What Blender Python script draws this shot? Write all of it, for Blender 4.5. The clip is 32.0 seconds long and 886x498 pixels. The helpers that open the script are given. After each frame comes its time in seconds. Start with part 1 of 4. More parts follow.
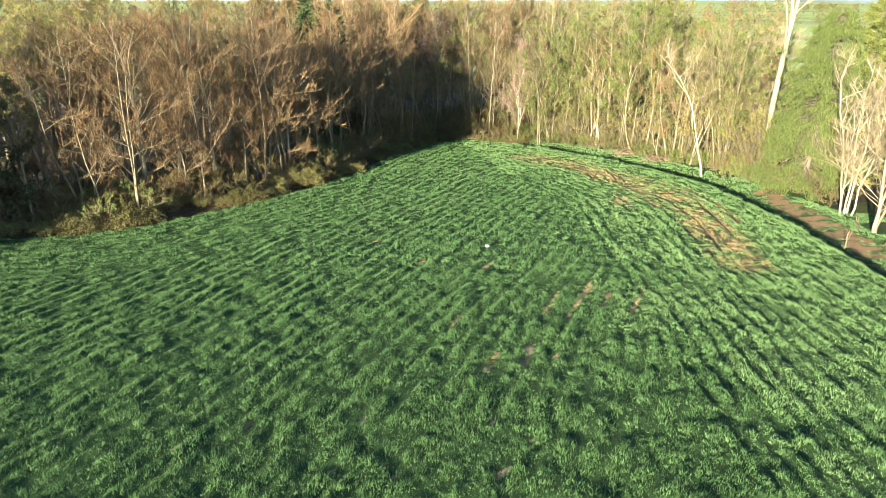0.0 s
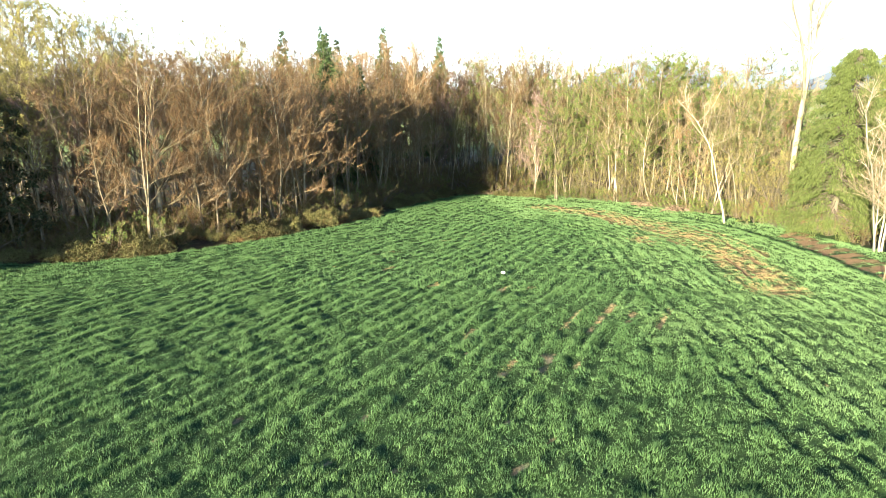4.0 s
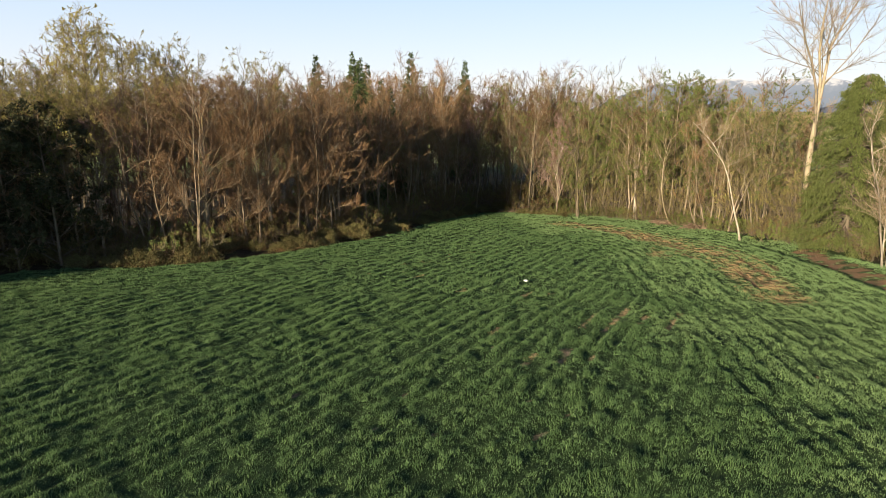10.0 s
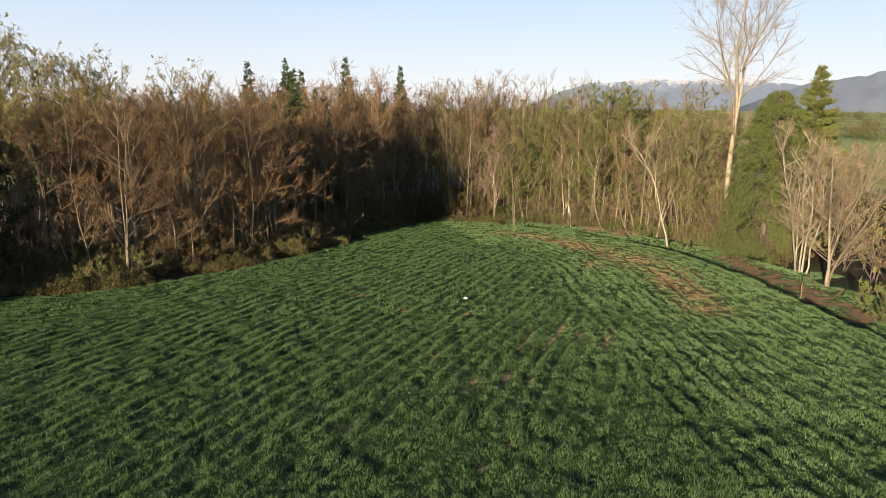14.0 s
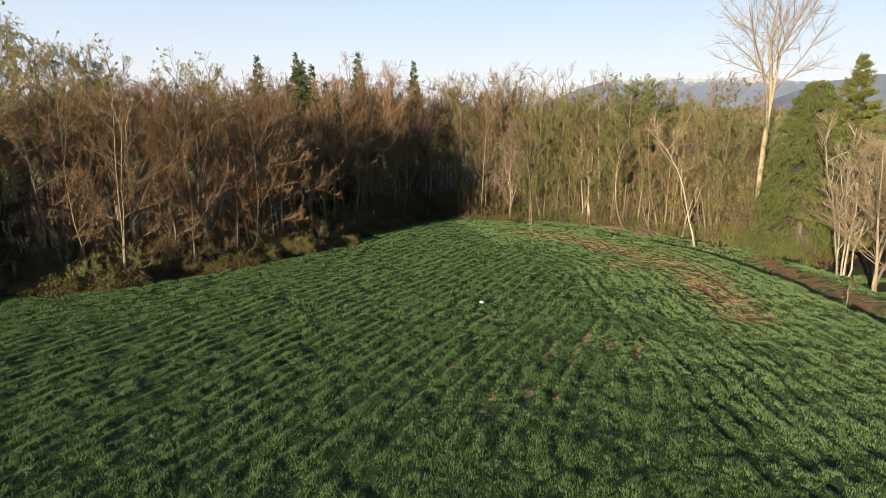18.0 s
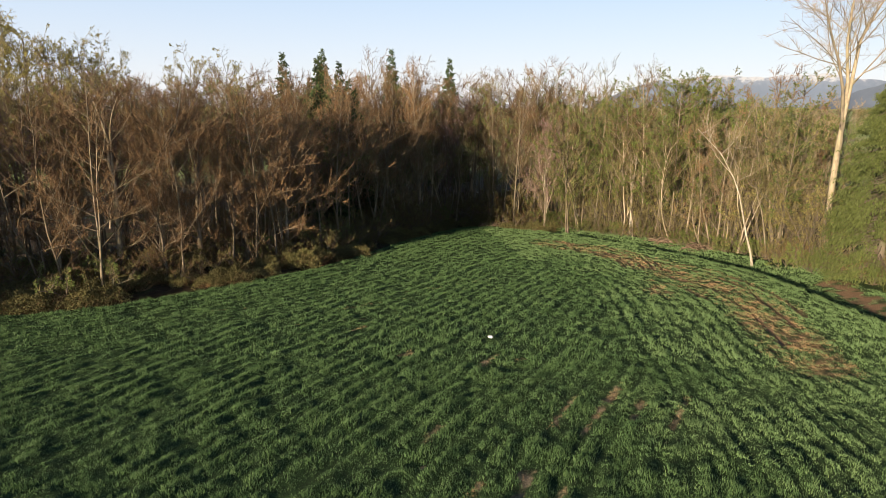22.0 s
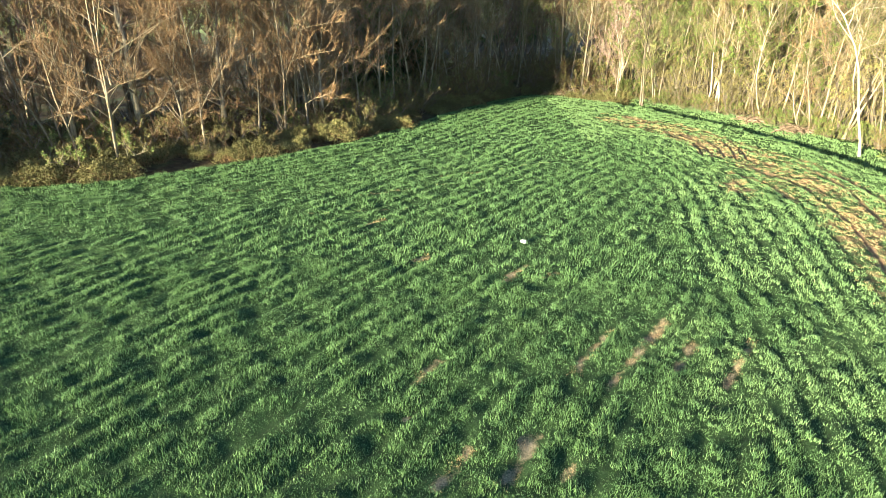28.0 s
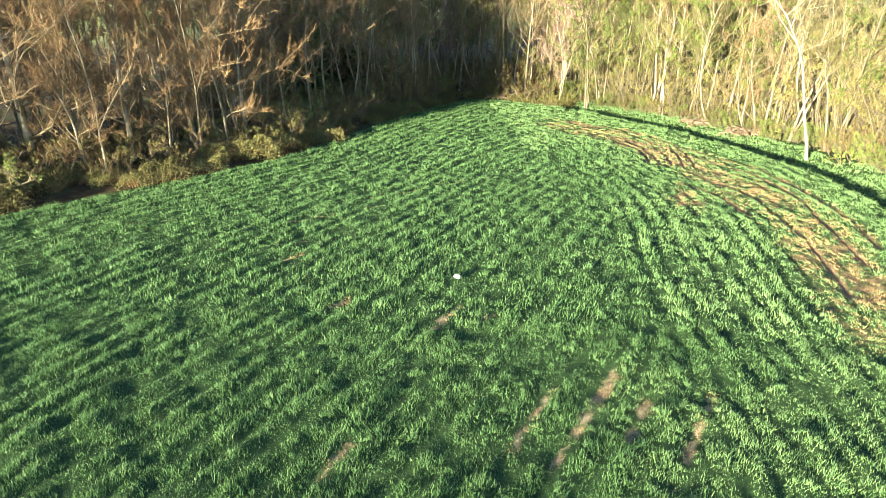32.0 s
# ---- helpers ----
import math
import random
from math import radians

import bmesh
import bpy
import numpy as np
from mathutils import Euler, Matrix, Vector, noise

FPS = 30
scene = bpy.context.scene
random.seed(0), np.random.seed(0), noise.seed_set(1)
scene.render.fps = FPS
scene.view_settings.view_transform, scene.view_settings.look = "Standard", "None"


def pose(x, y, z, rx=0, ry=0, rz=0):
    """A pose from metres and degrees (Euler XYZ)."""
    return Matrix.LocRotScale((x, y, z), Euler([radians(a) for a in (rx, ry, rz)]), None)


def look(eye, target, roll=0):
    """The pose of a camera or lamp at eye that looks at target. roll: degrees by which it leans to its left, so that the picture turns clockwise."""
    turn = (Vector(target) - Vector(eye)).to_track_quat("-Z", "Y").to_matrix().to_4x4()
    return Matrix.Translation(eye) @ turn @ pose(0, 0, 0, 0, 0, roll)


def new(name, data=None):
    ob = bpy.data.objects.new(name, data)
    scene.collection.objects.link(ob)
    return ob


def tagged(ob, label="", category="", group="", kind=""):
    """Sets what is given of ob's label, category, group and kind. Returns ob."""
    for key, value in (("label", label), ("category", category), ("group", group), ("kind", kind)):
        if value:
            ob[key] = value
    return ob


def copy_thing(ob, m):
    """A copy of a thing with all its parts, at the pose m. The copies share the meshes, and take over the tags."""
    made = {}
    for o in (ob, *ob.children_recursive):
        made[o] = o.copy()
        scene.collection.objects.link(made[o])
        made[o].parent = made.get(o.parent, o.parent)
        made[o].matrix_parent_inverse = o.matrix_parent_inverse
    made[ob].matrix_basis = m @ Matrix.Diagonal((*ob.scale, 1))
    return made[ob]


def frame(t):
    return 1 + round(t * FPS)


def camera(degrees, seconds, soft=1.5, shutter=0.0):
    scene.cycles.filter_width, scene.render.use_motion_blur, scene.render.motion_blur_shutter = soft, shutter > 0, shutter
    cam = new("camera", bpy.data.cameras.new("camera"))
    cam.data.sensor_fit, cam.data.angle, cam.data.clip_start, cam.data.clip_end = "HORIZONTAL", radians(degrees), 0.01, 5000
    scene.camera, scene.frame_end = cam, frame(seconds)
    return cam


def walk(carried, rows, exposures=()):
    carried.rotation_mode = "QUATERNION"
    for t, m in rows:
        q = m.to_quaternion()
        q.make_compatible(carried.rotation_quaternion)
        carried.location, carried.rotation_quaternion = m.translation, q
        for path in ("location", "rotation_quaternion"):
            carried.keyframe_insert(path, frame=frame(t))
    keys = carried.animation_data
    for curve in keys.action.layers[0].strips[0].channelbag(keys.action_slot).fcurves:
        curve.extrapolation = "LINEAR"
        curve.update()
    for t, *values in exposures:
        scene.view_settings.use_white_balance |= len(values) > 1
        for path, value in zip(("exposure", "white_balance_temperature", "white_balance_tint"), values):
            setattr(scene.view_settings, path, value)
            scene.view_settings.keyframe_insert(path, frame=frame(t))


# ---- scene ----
cam = camera(71.3, 32.0, soft=0.8)
METRES, EYE, TILT, LEAN, TURN = 40.0, 20.0, -22.5, 0.0, 0.0
ROWS = [
    (0.0, 0.0, 0.0, 0.0, -0.0, 0.0, -0.0),
    (0.5, 0.001, 0.0106, -0.0227, 0.21, -0.04, -0.12),
    (1.0, 0.0008, 0.0216, -0.044, 0.39, -0.06, -0.22),
    (1.5, 0.0008, 0.0325, -0.0659, 0.62, -0.08, -0.31),
    (2.0, 0.0022, 0.0421, -0.0878, 0.83, -0.1, -0.4),
    (2.5, 0.0043, 0.0512, -0.1065, 1.06, -0.14, -0.48),
    (3.0, 0.0058, 0.0561, -0.117, 1.25, -0.19, -0.55),
    (3.5, 0.0071, 0.0572, -0.1173, 1.45, -0.08, -0.63),
    (4.0, 0.0074, 0.0577, -0.1138, 1.58, 7.4, -0.74),
    (4.5, 0.0079, 0.0573, -0.1187, 1.73, 9.42, -0.81),
    (6.5, 0.0089, 0.055, -0.1167, 2.41, 9.36, -1.17),
    (7.0, 0.0094, 0.05, -0.1176, 2.57, 9.34, -1.25),
    (7.5, 0.0097, 0.035, -0.1231, 2.73, 9.32, -1.31),
    (8.0, 0.0102, 0.0121, -0.1318, 2.89, 9.32, -1.37),
    (8.5, 0.0106, -0.0127, -0.1414, 3.04, 9.3, -1.45),
    (9.0, 0.0097, -0.0361, -0.1505, 3.17, 9.29, -1.51),
    (9.5, 0.0053, -0.0451, -0.1533, 3.34, 9.29, -1.59),
    (10.0, -0.0014, -0.049, -0.1545, 3.49, 9.27, -1.66),
    (10.5, -0.0073, -0.052, -0.1522, 3.47, 9.22, -1.64),
    (11.0, -0.0109, -0.0567, -0.1387, 3.4, 9.21, -1.63),
    (11.5, -0.0091, -0.0603, -0.1258, 1.62, 9.23, -0.84),
    (12.0, -0.0088, -0.0626, -0.1151, -2.51, 9.19, 0.9),
    (12.5, -0.009, -0.064, -0.1088, -3.75, 9.16, 1.38),
    (13.0, -0.0055, -0.0639, -0.1082, -2.25, 9.2, 0.77),
    (13.5, -0.0027, -0.0643, -0.1079, -2.01, 9.19, 0.67),
    (14.0, -0.0014, -0.0646, -0.1092, -1.81, 9.2, 0.58),
    (14.5, -0.0003, -0.0616, -0.1195, -1.61, 9.21, 0.51),
    (16.5, -0.0016, -0.0563, -0.1296, -0.98, 9.11, 0.27),
    (17.0, -0.0023, -0.0349, -0.1204, -0.85, 9.12, 0.24),
    (17.5, -0.0024, -0.0011, -0.1055, -0.75, 9.11, 0.19),
    (18.0, -0.0007, 0.0366, -0.0904, -0.64, 9.11, 0.16),
    (18.5, 0.0031, 0.0734, -0.0759, -0.53, 9.1, 0.11),
    (19.0, 0.0101, 0.107, -0.0635, -0.39, 9.1, 0.09),
    (19.5, 0.0195, 0.1358, -0.0526, -0.27, 9.1, 0.07),
    (20.0, 0.0308, 0.1608, -0.0432, -0.15, 9.1, 0.05),
    (20.5, 0.0428, 0.1827, -0.0346, -0.05, 9.09, 0.01),
    (21.0, 0.0559, 0.2024, -0.0268, 0.06, 9.08, 0.01),
    (21.5, 0.0663, 0.22, -0.0201, 1.09, 9.08, -0.47),
    (22.0, 0.0796, 0.236, -0.0143, 3.42, 9.06, -1.39),
    (22.5, 0.0895, 0.2494, -0.0086, 4.04, 9.02, -1.65),
    (23.0, 0.0975, 0.262, -0.0033, 4.45, 9.01, -1.83),
    (23.5, 0.1044, 0.2742, 0.0025, 4.78, 8.99, -1.97),
    (24.0, 0.11, 0.2874, 0.008, 5.04, 9.0, -2.07),
    (24.5, 0.1149, 0.3008, 0.0139, 5.27, 8.99, -2.17),
    (25.0, 0.1176, 0.315, 0.0194, 5.63, 8.97, -2.31),
    (25.5, 0.1219, 0.3287, 0.0251, 8.79, 8.85, -3.61),
    (26.0, 0.1273, 0.3427, 0.0212, 9.78, 3.51, -3.93),
    (26.5, 0.1283, 0.3584, 0.0371, 10.27, -4.11, -4.15),
    (28.5, 0.1369, 0.4158, 0.0593, 9.73, -4.07, -4.0),
    (29.0, 0.1413, 0.4298, 0.0655, 11.32, -4.21, -4.6),
    (29.5, 0.1443, 0.443, 0.0712, 11.78, -4.25, -4.77),
    (30.0, 0.147, 0.4559, 0.0765, 12.08, -4.3, -4.86),
    (30.5, 0.149, 0.4712, 0.0826, 11.44, -4.25, -4.59),
    (31.0, 0.1517, 0.4877, 0.0895, 9.99, -4.15, -3.96),
    (31.5, 0.1542, 0.504, 0.0962, 8.59, -4.09, -3.37),
    (32.0, 0.1568, 0.5196, 0.1027, 5.6, -3.97, -2.13),
]
EXPO = [(0.0, 2.42, 6100, -2), (3.4, 2.62, 6100, -3), (4.0, 2.52, 6200, 0), (4.5, 1.35, 6500, 8), (6.5, 1.1, 6550, 11), (9.0, 1.05, 6600, 13), (14.0, 0.95, 6650, 15), (20.0, 0.95, 6650, 15), (25.5, 0.95, 6650, 15), (26.0, 1.15, 6600, 12), (26.5, 1.8, 6500, 6), (28.5, 2.75, 6200, -1), (31.0, 2.9, 6200, -2), (32.0, 2.85, 6200, -4)]
walk(cam, [(t, pose(0, 0, EYE, TILT, LEAN, TURN) @ pose(METRES * x, METRES * y, METRES * z, 90 + pitch, roll, yaw)) for t, x, y, z, yaw, pitch, roll in ROWS], EXPO)

# ---- world and sun ----
SUN_TO = Vector((-0.52, -0.854, 0.0)).normalized()  # level direction towards the sun
SUN_UP = radians(10.8)
world = bpy.data.worlds.new("sky")
scene.world = world
world.use_nodes = True
wn = world.node_tree.nodes
sky = wn.new("ShaderNodeTexSky")
sky.sky_type = "NISHITA"
sky.sun_disc = False
sky.sun_elevation = SUN_UP
sky.sun_rotation = math.atan2(SUN_TO.x, SUN_TO.y)
sky.air_density, sky.dust_density, sky.ozone_density = 1.0, 0.3, 3.0
wn["Background"].inputs["Strength"].default_value = 0.075
wl = world.node_tree.links
coord, split, fade = wn.new("ShaderNodeTexCoord"), wn.new("ShaderNodeSeparateXYZ"), wn.new("ShaderNodeValToRGB")
wl.new(coord.outputs["Generated"], split.inputs[0])
wl.new(split.outputs["Z"], fade.inputs["Fac"])
# pale clear evening sky, deeper blue overhead
fade.color_ramp.elements[0].position, fade.color_ramp.elements[0].color = 0.0, (0.92, 0.96, 1.0, 1)
fade.color_ramp.elements[1].position, fade.color_ramp.elements[1].color = 0.9, (0.03, 0.06, 0.13, 1)
for at, tone in ((0.17, (0.60, 0.78, 0.97, 1)), (0.32, (0.15, 0.25, 0.46, 1))):
    fade.color_ramp.elements.new(at).color = tone
lift, both = wn.new("ShaderNodeVectorMath"), wn.new("ShaderNodeMix")
lift.operation = "SCALE"
lift.inputs["Scale"].default_value = 7.5
wl.new(fade.outputs["Color"], lift.inputs[0])
both.data_type = "RGBA"
both.inputs[0].default_value = 0.8
wl.new(sky.outputs["Color"], both.inputs[6])
wl.new(lift.outputs["Vector"], both.inputs[7])
wl.new(both.outputs[2], wn["Background"].inputs["Color"])
sun = new("sun", bpy.data.lights.new("sun", "SUN"))
sun.data.energy, sun.data.angle, sun.data.color = 5.0, radians(0.53), (1.0, 0.85, 0.62)
sun_vec = SUN_TO * math.cos(SUN_UP) + Vector((0, 0, math.sin(SUN_UP)))
sun.matrix_world = look((0, 0, 60), Vector((0, 0, 60)) - sun_vec)


# ---- materials ----
def material(name, build):
    m = bpy.data.materials.new(name)
    m.use_nodes = True
    build(m.node_tree, m.node_tree.nodes["Principled BSDF"])
    return m


def node(nt, kind, **values):
    n = nt.nodes.new(kind)
    for key, value in values.items():
        n.inputs[key].default_value = value
    return n


def ramp(nt, fac, stops):
    r = nt.nodes.new("ShaderNodeValToRGB")
    while len(r.color_ramp.elements) < len(stops):
        r.color_ramp.elements.new(0.5)
    for e, (p, c) in zip(r.color_ramp.elements, stops):
        e.position, e.color = p, (*c, 1)
    nt.links.new(fac, r.inputs["Fac"])
    return r.outputs["Color"]


def mixed(nt, fac, a, b, mode="MIX"):
    m = nt.nodes.new("ShaderNodeMix")
    m.data_type, m.blend_type = "RGBA", mode
    for value, slot in ((fac, 0), (a, 6), (b, 7)):
        if isinstance(value, (int, float)):
            m.inputs[slot].default_value = value
        elif isinstance(value, tuple):
            m.inputs[slot].default_value = (*value, 1)
        else:
            nt.links.new(value, m.inputs[slot])
    return m.outputs[2]


def noise_of(nt, scale, detail=4, rough=0.55, coord="Object", stretch=None):
    tc = nt.nodes.new("ShaderNodeTexCoord")
    n = node(nt, "ShaderNodeTexNoise", Scale=scale, Detail=detail, Roughness=rough)
    if stretch:
        mp = nt.nodes.new("ShaderNodeMapping")
        mp.inputs["Scale"].default_value = stretch
        nt.links.new(tc.outputs[coord], mp.inputs["Vector"])
        nt.links.new(mp.outputs["Vector"], n.inputs["Vector"])
    else:
        nt.links.new(tc.outputs[coord], n.inputs["Vector"])
    return n.outputs["Fac"]


def bumped(nt, bsdf, height, strength, distance):
    b = node(nt, "ShaderNodeBump", Strength=strength, Distance=distance)
    nt.links.new(height, b.inputs["Height"])
    nt.links.new(b.outputs["Normal"], bsdf.inputs["Normal"])


def foliage(name, dark, mid, light, translucent=0.25, rough=0.6):
    """Leaves, grass or twigs: colour varies piece by piece and thing by thing."""
    def build(nt, bsdf):
        geo = nt.nodes.new("ShaderNodeNewGeometry")
        info = nt.nodes.new("ShaderNodeObjectInfo")
        c = ramp(nt, geo.outputs["Random Per Island"], [(0.0, dark), (0.5, mid), (1.0, light)])
        big = noise_of(nt, 0.35, 3)
        c = mixed(nt, big, c, mid)
        hsv = nt.nodes.new("ShaderNodeHueSaturation")
        v = node(nt, "ShaderNodeMapRange")
        v.inputs["To Min"].default_value, v.inputs["To Max"].default_value = 0.68, 1.32
        nt.links.new(info.outputs["Random"], v.inputs["Value"])
        nt.links.new(v.outputs["Result"], hsv.inputs["Value"])
        nt.links.new(c, hsv.inputs["Color"])
        nt.links.new(hsv.outputs["Color"], bsdf.inputs["Base Color"])
        bsdf.inputs["Roughness"].default_value = rough
        bsdf.inputs["Specular IOR Level"].default_value = 0.25
        if translucent:
            tr = nt.nodes.new("ShaderNodeBsdfTranslucent")
            nt.links.new(hsv.outputs["Color"], tr.inputs["Color"])
            mx = node(nt, "ShaderNodeMixShader", Fac=translucent)
            nt.links.new(bsdf.outputs["BSDF"], mx.inputs[1])
            nt.links.new(tr.outputs["BSDF"], mx.inputs[2])
            nt.links.new(mx.outputs["Shader"], nt.nodes["Material Output"].inputs["Surface"])
    return material(name, build)


def bark(name, pale, dark, moss):
    def build(nt, bsdf):
        info = nt.nodes.new("ShaderNodeObjectInfo")
        fine = noise_of(nt, 3.0, 5, 0.65, stretch=(1, 1, 0.35))
        c = ramp(nt, fine, [(0.36, dark), (0.52, pale), (0.8, tuple(min(1, v * 1.15) for v in pale))])
        m = ramp(nt, noise_of(nt, 0.6, 3), [(0.45, (0, 0, 0)), (0.7, (1, 1, 1))])
        c = mixed(nt, m, c, moss)
        hsv = nt.nodes.new("ShaderNodeHueSaturation")
        v = node(nt, "ShaderNodeMapRange")
        v.inputs["To Min"].default_value, v.inputs["To Max"].default_value = 0.6, 1.2
        nt.links.new(info.outputs["Random"], v.inputs["Value"])
        nt.links.new(v.outputs["Result"], hsv.inputs["Value"])
        nt.links.new(c, hsv.inputs["Color"])
        nt.links.new(hsv.outputs["Color"], bsdf.inputs["Base Color"])
        bsdf.inputs["Roughness"].default_value = 0.85
        bumped(nt, bsdf, fine, 0.5, 0.03)
    return material(name, build)


BARK_PALE = bark("alder_bark", (0.35, 0.285, 0.195), (0.13, 0.10, 0.07), (0.20, 0.172, 0.085))
BARK_ALDER = bark("grey_alder_bark", (0.24, 0.19, 0.13), (0.09, 0.07, 0.05), (0.15, 0.13, 0.06))
BARK_WHITE = bark("birch_bark", (0.48, 0.425, 0.33), (0.21, 0.175, 0.125), (0.34, 0.30, 0.20))
BARK_DARK = bark("fir_bark", (0.16, 0.12, 0.09), (0.06, 0.05, 0.04), (0.12, 0.12, 0.06))
BARK_OLD = bark("weathered_bark", (0.31, 0.255, 0.172), (0.15, 0.118, 0.08), (0.23, 0.205, 0.115))
TWIG_BROWN = foliage("brown_twigs", (0.055, 0.031, 0.016), (0.15, 0.088, 0.042), (0.36, 0.225, 0.11), 0.0, 0.75)
TWIG_OLIVE = foliage("olive_twigs", (0.085, 0.065, 0.028), (0.19, 0.152, 0.064), (0.36, 0.30, 0.13), 0.0, 0.75)
TWIG_PURPLE = foliage("purple_twigs", (0.12, 0.065, 0.055), (0.22, 0.13, 0.115), (0.34, 0.24, 0.21), 0.0, 0.75)
TWIG_TAN = foliage("tan_twigs", (0.15, 0.11, 0.062), (0.26, 0.195, 0.115), (0.39, 0.31, 0.195), 0.0, 0.75)
LEAF_RUST = foliage("rusty_catkins", (0.12, 0.08, 0.036), (0.20, 0.14, 0.063), (0.31, 0.225, 0.105))
LEAF_YELLOW = foliage("young_yellow_leaves", (0.15, 0.135, 0.038), (0.27, 0.24, 0.075), (0.40, 0.36, 0.125))
LEAF_OLIVE = foliage("young_olive_leaves", (0.055, 0.075, 0.019), (0.125, 0.16, 0.042), (0.25, 0.295, 0.085))
LEAF_WHITE = foliage("pale_blossom", (0.45, 0.38, 0.33), (0.6, 0.53, 0.48), (0.75, 0.7, 0.66))
LEAF_CEDAR = foliage("cedar_sprays", (0.042, 0.06, 0.015), (0.122, 0.152, 0.04), (0.24, 0.265, 0.085))
LEAF_CYPRESS = foliage("cypress_sprays", (0.08, 0.095, 0.025), (0.17, 0.185, 0.053), (0.30, 0.31, 0.10))
# leaves of the added shade trees, coloured dark to deepen the shaded corner
LEAF_SHADE_TREE = foliage("shade_tree_dark_leaves", (0.03, 0.034, 0.014), (0.06, 0.066, 0.027), (0.105, 0.11, 0.045), 0.1)
LEAF_FIR = foliage("fir_needles", (0.025, 0.04, 0.015), (0.05, 0.075, 0.025), (0.09, 0.12, 0.04), 0.1)
LEAF_BRAMBLE = foliage("bramble_leaves", (0.07, 0.068, 0.024), (0.15, 0.138, 0.05), (0.27, 0.235, 0.095))
LEAF_GREEN = foliage("fresh_green_leaves", (0.058, 0.088, 0.02), (0.13, 0.172, 0.04), (0.235, 0.285, 0.07))
VERGE = foliage("pale_verge_grass", (0.070, 0.134, 0.053), (0.140, 0.224, 0.084), (0.225, 0.32, 0.122), 0.2, 0.55)
GRASS = foliage("grass_blades", (0.040, 0.090, 0.034), (0.088, 0.160, 0.056), (0.185, 0.28, 0.098), 0.2, 0.52)
STUBBLE = foliage("dry_straw_stubble", (0.18, 0.115, 0.052), (0.34, 0.225, 0.11), (0.48, 0.35, 0.19), 0.15, 0.7)


def ground_nodes(nt, bsdf):
    def attr(name):
        a = nt.nodes.new("ShaderNodeAttribute")
        a.attribute_name = name
        return a.outputs["Fac"]
    n1, n2, n3 = noise_of(nt, 0.25, 5), noise_of(nt, 2.2, 5, 0.65), noise_of(nt, 14.0, 4, 0.7)
    turf = ramp(nt, n2, [(0.25, (0.02, 0.03, 0.014)), (0.5, (0.03, 0.058, 0.02)), (0.75, (0.05, 0.09, 0.028))])
    turf = mixed(nt, ramp(nt, n3, [(0.5, (0, 0, 0)), (0.8, (0.6, 0.6, 0.6))]), turf, (0.055, 0.055, 0.028))
    litter = ramp(nt, n2, [(0.3, (0.03, 0.022, 0.013)), (0.55, (0.07, 0.048, 0.027)), (0.8, (0.13, 0.095, 0.05))])
    litter = mixed(nt, ramp(nt, n1, [(0.5, (0, 0, 0)), (0.66, (0.7, 0.7, 0.7))]), litter, (0.06, 0.09, 0.025))
    soil = ramp(nt, n3, [(0.25, (0.13, 0.075, 0.042)), (0.5, (0.28, 0.17, 0.098)), (0.75, (0.42, 0.285, 0.175))])
    plain = ramp(nt, noise_of(nt, 0.006, 3), [(0.35, (0.26, 0.34, 0.10)), (0.5, (0.38, 0.42, 0.15)), (0.62, (0.3, 0.27, 0.13))])
    c = mixed(nt, attr("wood"), turf, litter)
    c = mixed(nt, attr("plain"), c, plain)
    mix = nt.nodes.new("ShaderNodeMath")
    mix.operation = "MULTIPLY_ADD"
    blend = nt.nodes.new("ShaderNodeMath")
    blend.operation = "ADD"
    nt.links.new(n2, blend.inputs[0])
    nt.links.new(n3, blend.inputs[1])
    nt.links.new(blend.outputs[0], mix.inputs[0])
    mix.inputs[1].default_value = 0.8
    sub = nt.nodes.new("ShaderNodeMath")
    sub.operation = "ADD"
    nt.links.new(attr("mud"), sub.inputs[0])
    sub.inputs[1].default_value = -1.2
    nt.links.new(sub.outputs[0], mix.inputs[2])
    fac = ramp(nt, mix.outputs[0], [(0.02, (0, 0, 0)), (0.42, (1, 1, 1))])
    soil = mixed(nt, attr("straw"), soil, (0.42, 0.355, 0.22))
    c = mixed(nt, fac, c, soil)
    nt.links.new(c, bsdf.inputs["Base Color"])
    bsdf.inputs["Roughness"].default_value = 0.95
    bsdf.inputs["Specular IOR Level"].default_value = 0.15
    bumped(nt, bsdf, n3, 0.9, 0.09)


GROUND = material("field_and_soil", ground_nodes)


def plain_noise(name, dark, light, scale, rough=0.8):
    def build(nt, bsdf):
        nt.links.new(ramp(nt, noise_of(nt, scale, 5), [(0.3, dark), (0.7, light)]), bsdf.inputs["Base Color"])
        bsdf.inputs["Roughness"].default_value = rough
    return material(name, build)


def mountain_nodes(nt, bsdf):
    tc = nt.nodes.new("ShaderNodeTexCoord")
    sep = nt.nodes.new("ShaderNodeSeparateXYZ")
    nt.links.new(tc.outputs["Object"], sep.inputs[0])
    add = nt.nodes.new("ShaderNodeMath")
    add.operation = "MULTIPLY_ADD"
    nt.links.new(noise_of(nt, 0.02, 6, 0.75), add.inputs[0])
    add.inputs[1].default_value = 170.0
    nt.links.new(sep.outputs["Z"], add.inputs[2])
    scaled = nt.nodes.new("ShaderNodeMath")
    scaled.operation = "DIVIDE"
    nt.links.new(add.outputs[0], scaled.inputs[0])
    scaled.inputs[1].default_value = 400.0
    # distance haze is painted into the blue rock and greyed snow tones
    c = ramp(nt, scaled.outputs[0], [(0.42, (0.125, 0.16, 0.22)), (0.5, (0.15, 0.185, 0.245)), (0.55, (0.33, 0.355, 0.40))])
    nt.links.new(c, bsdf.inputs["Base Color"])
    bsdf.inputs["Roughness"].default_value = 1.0


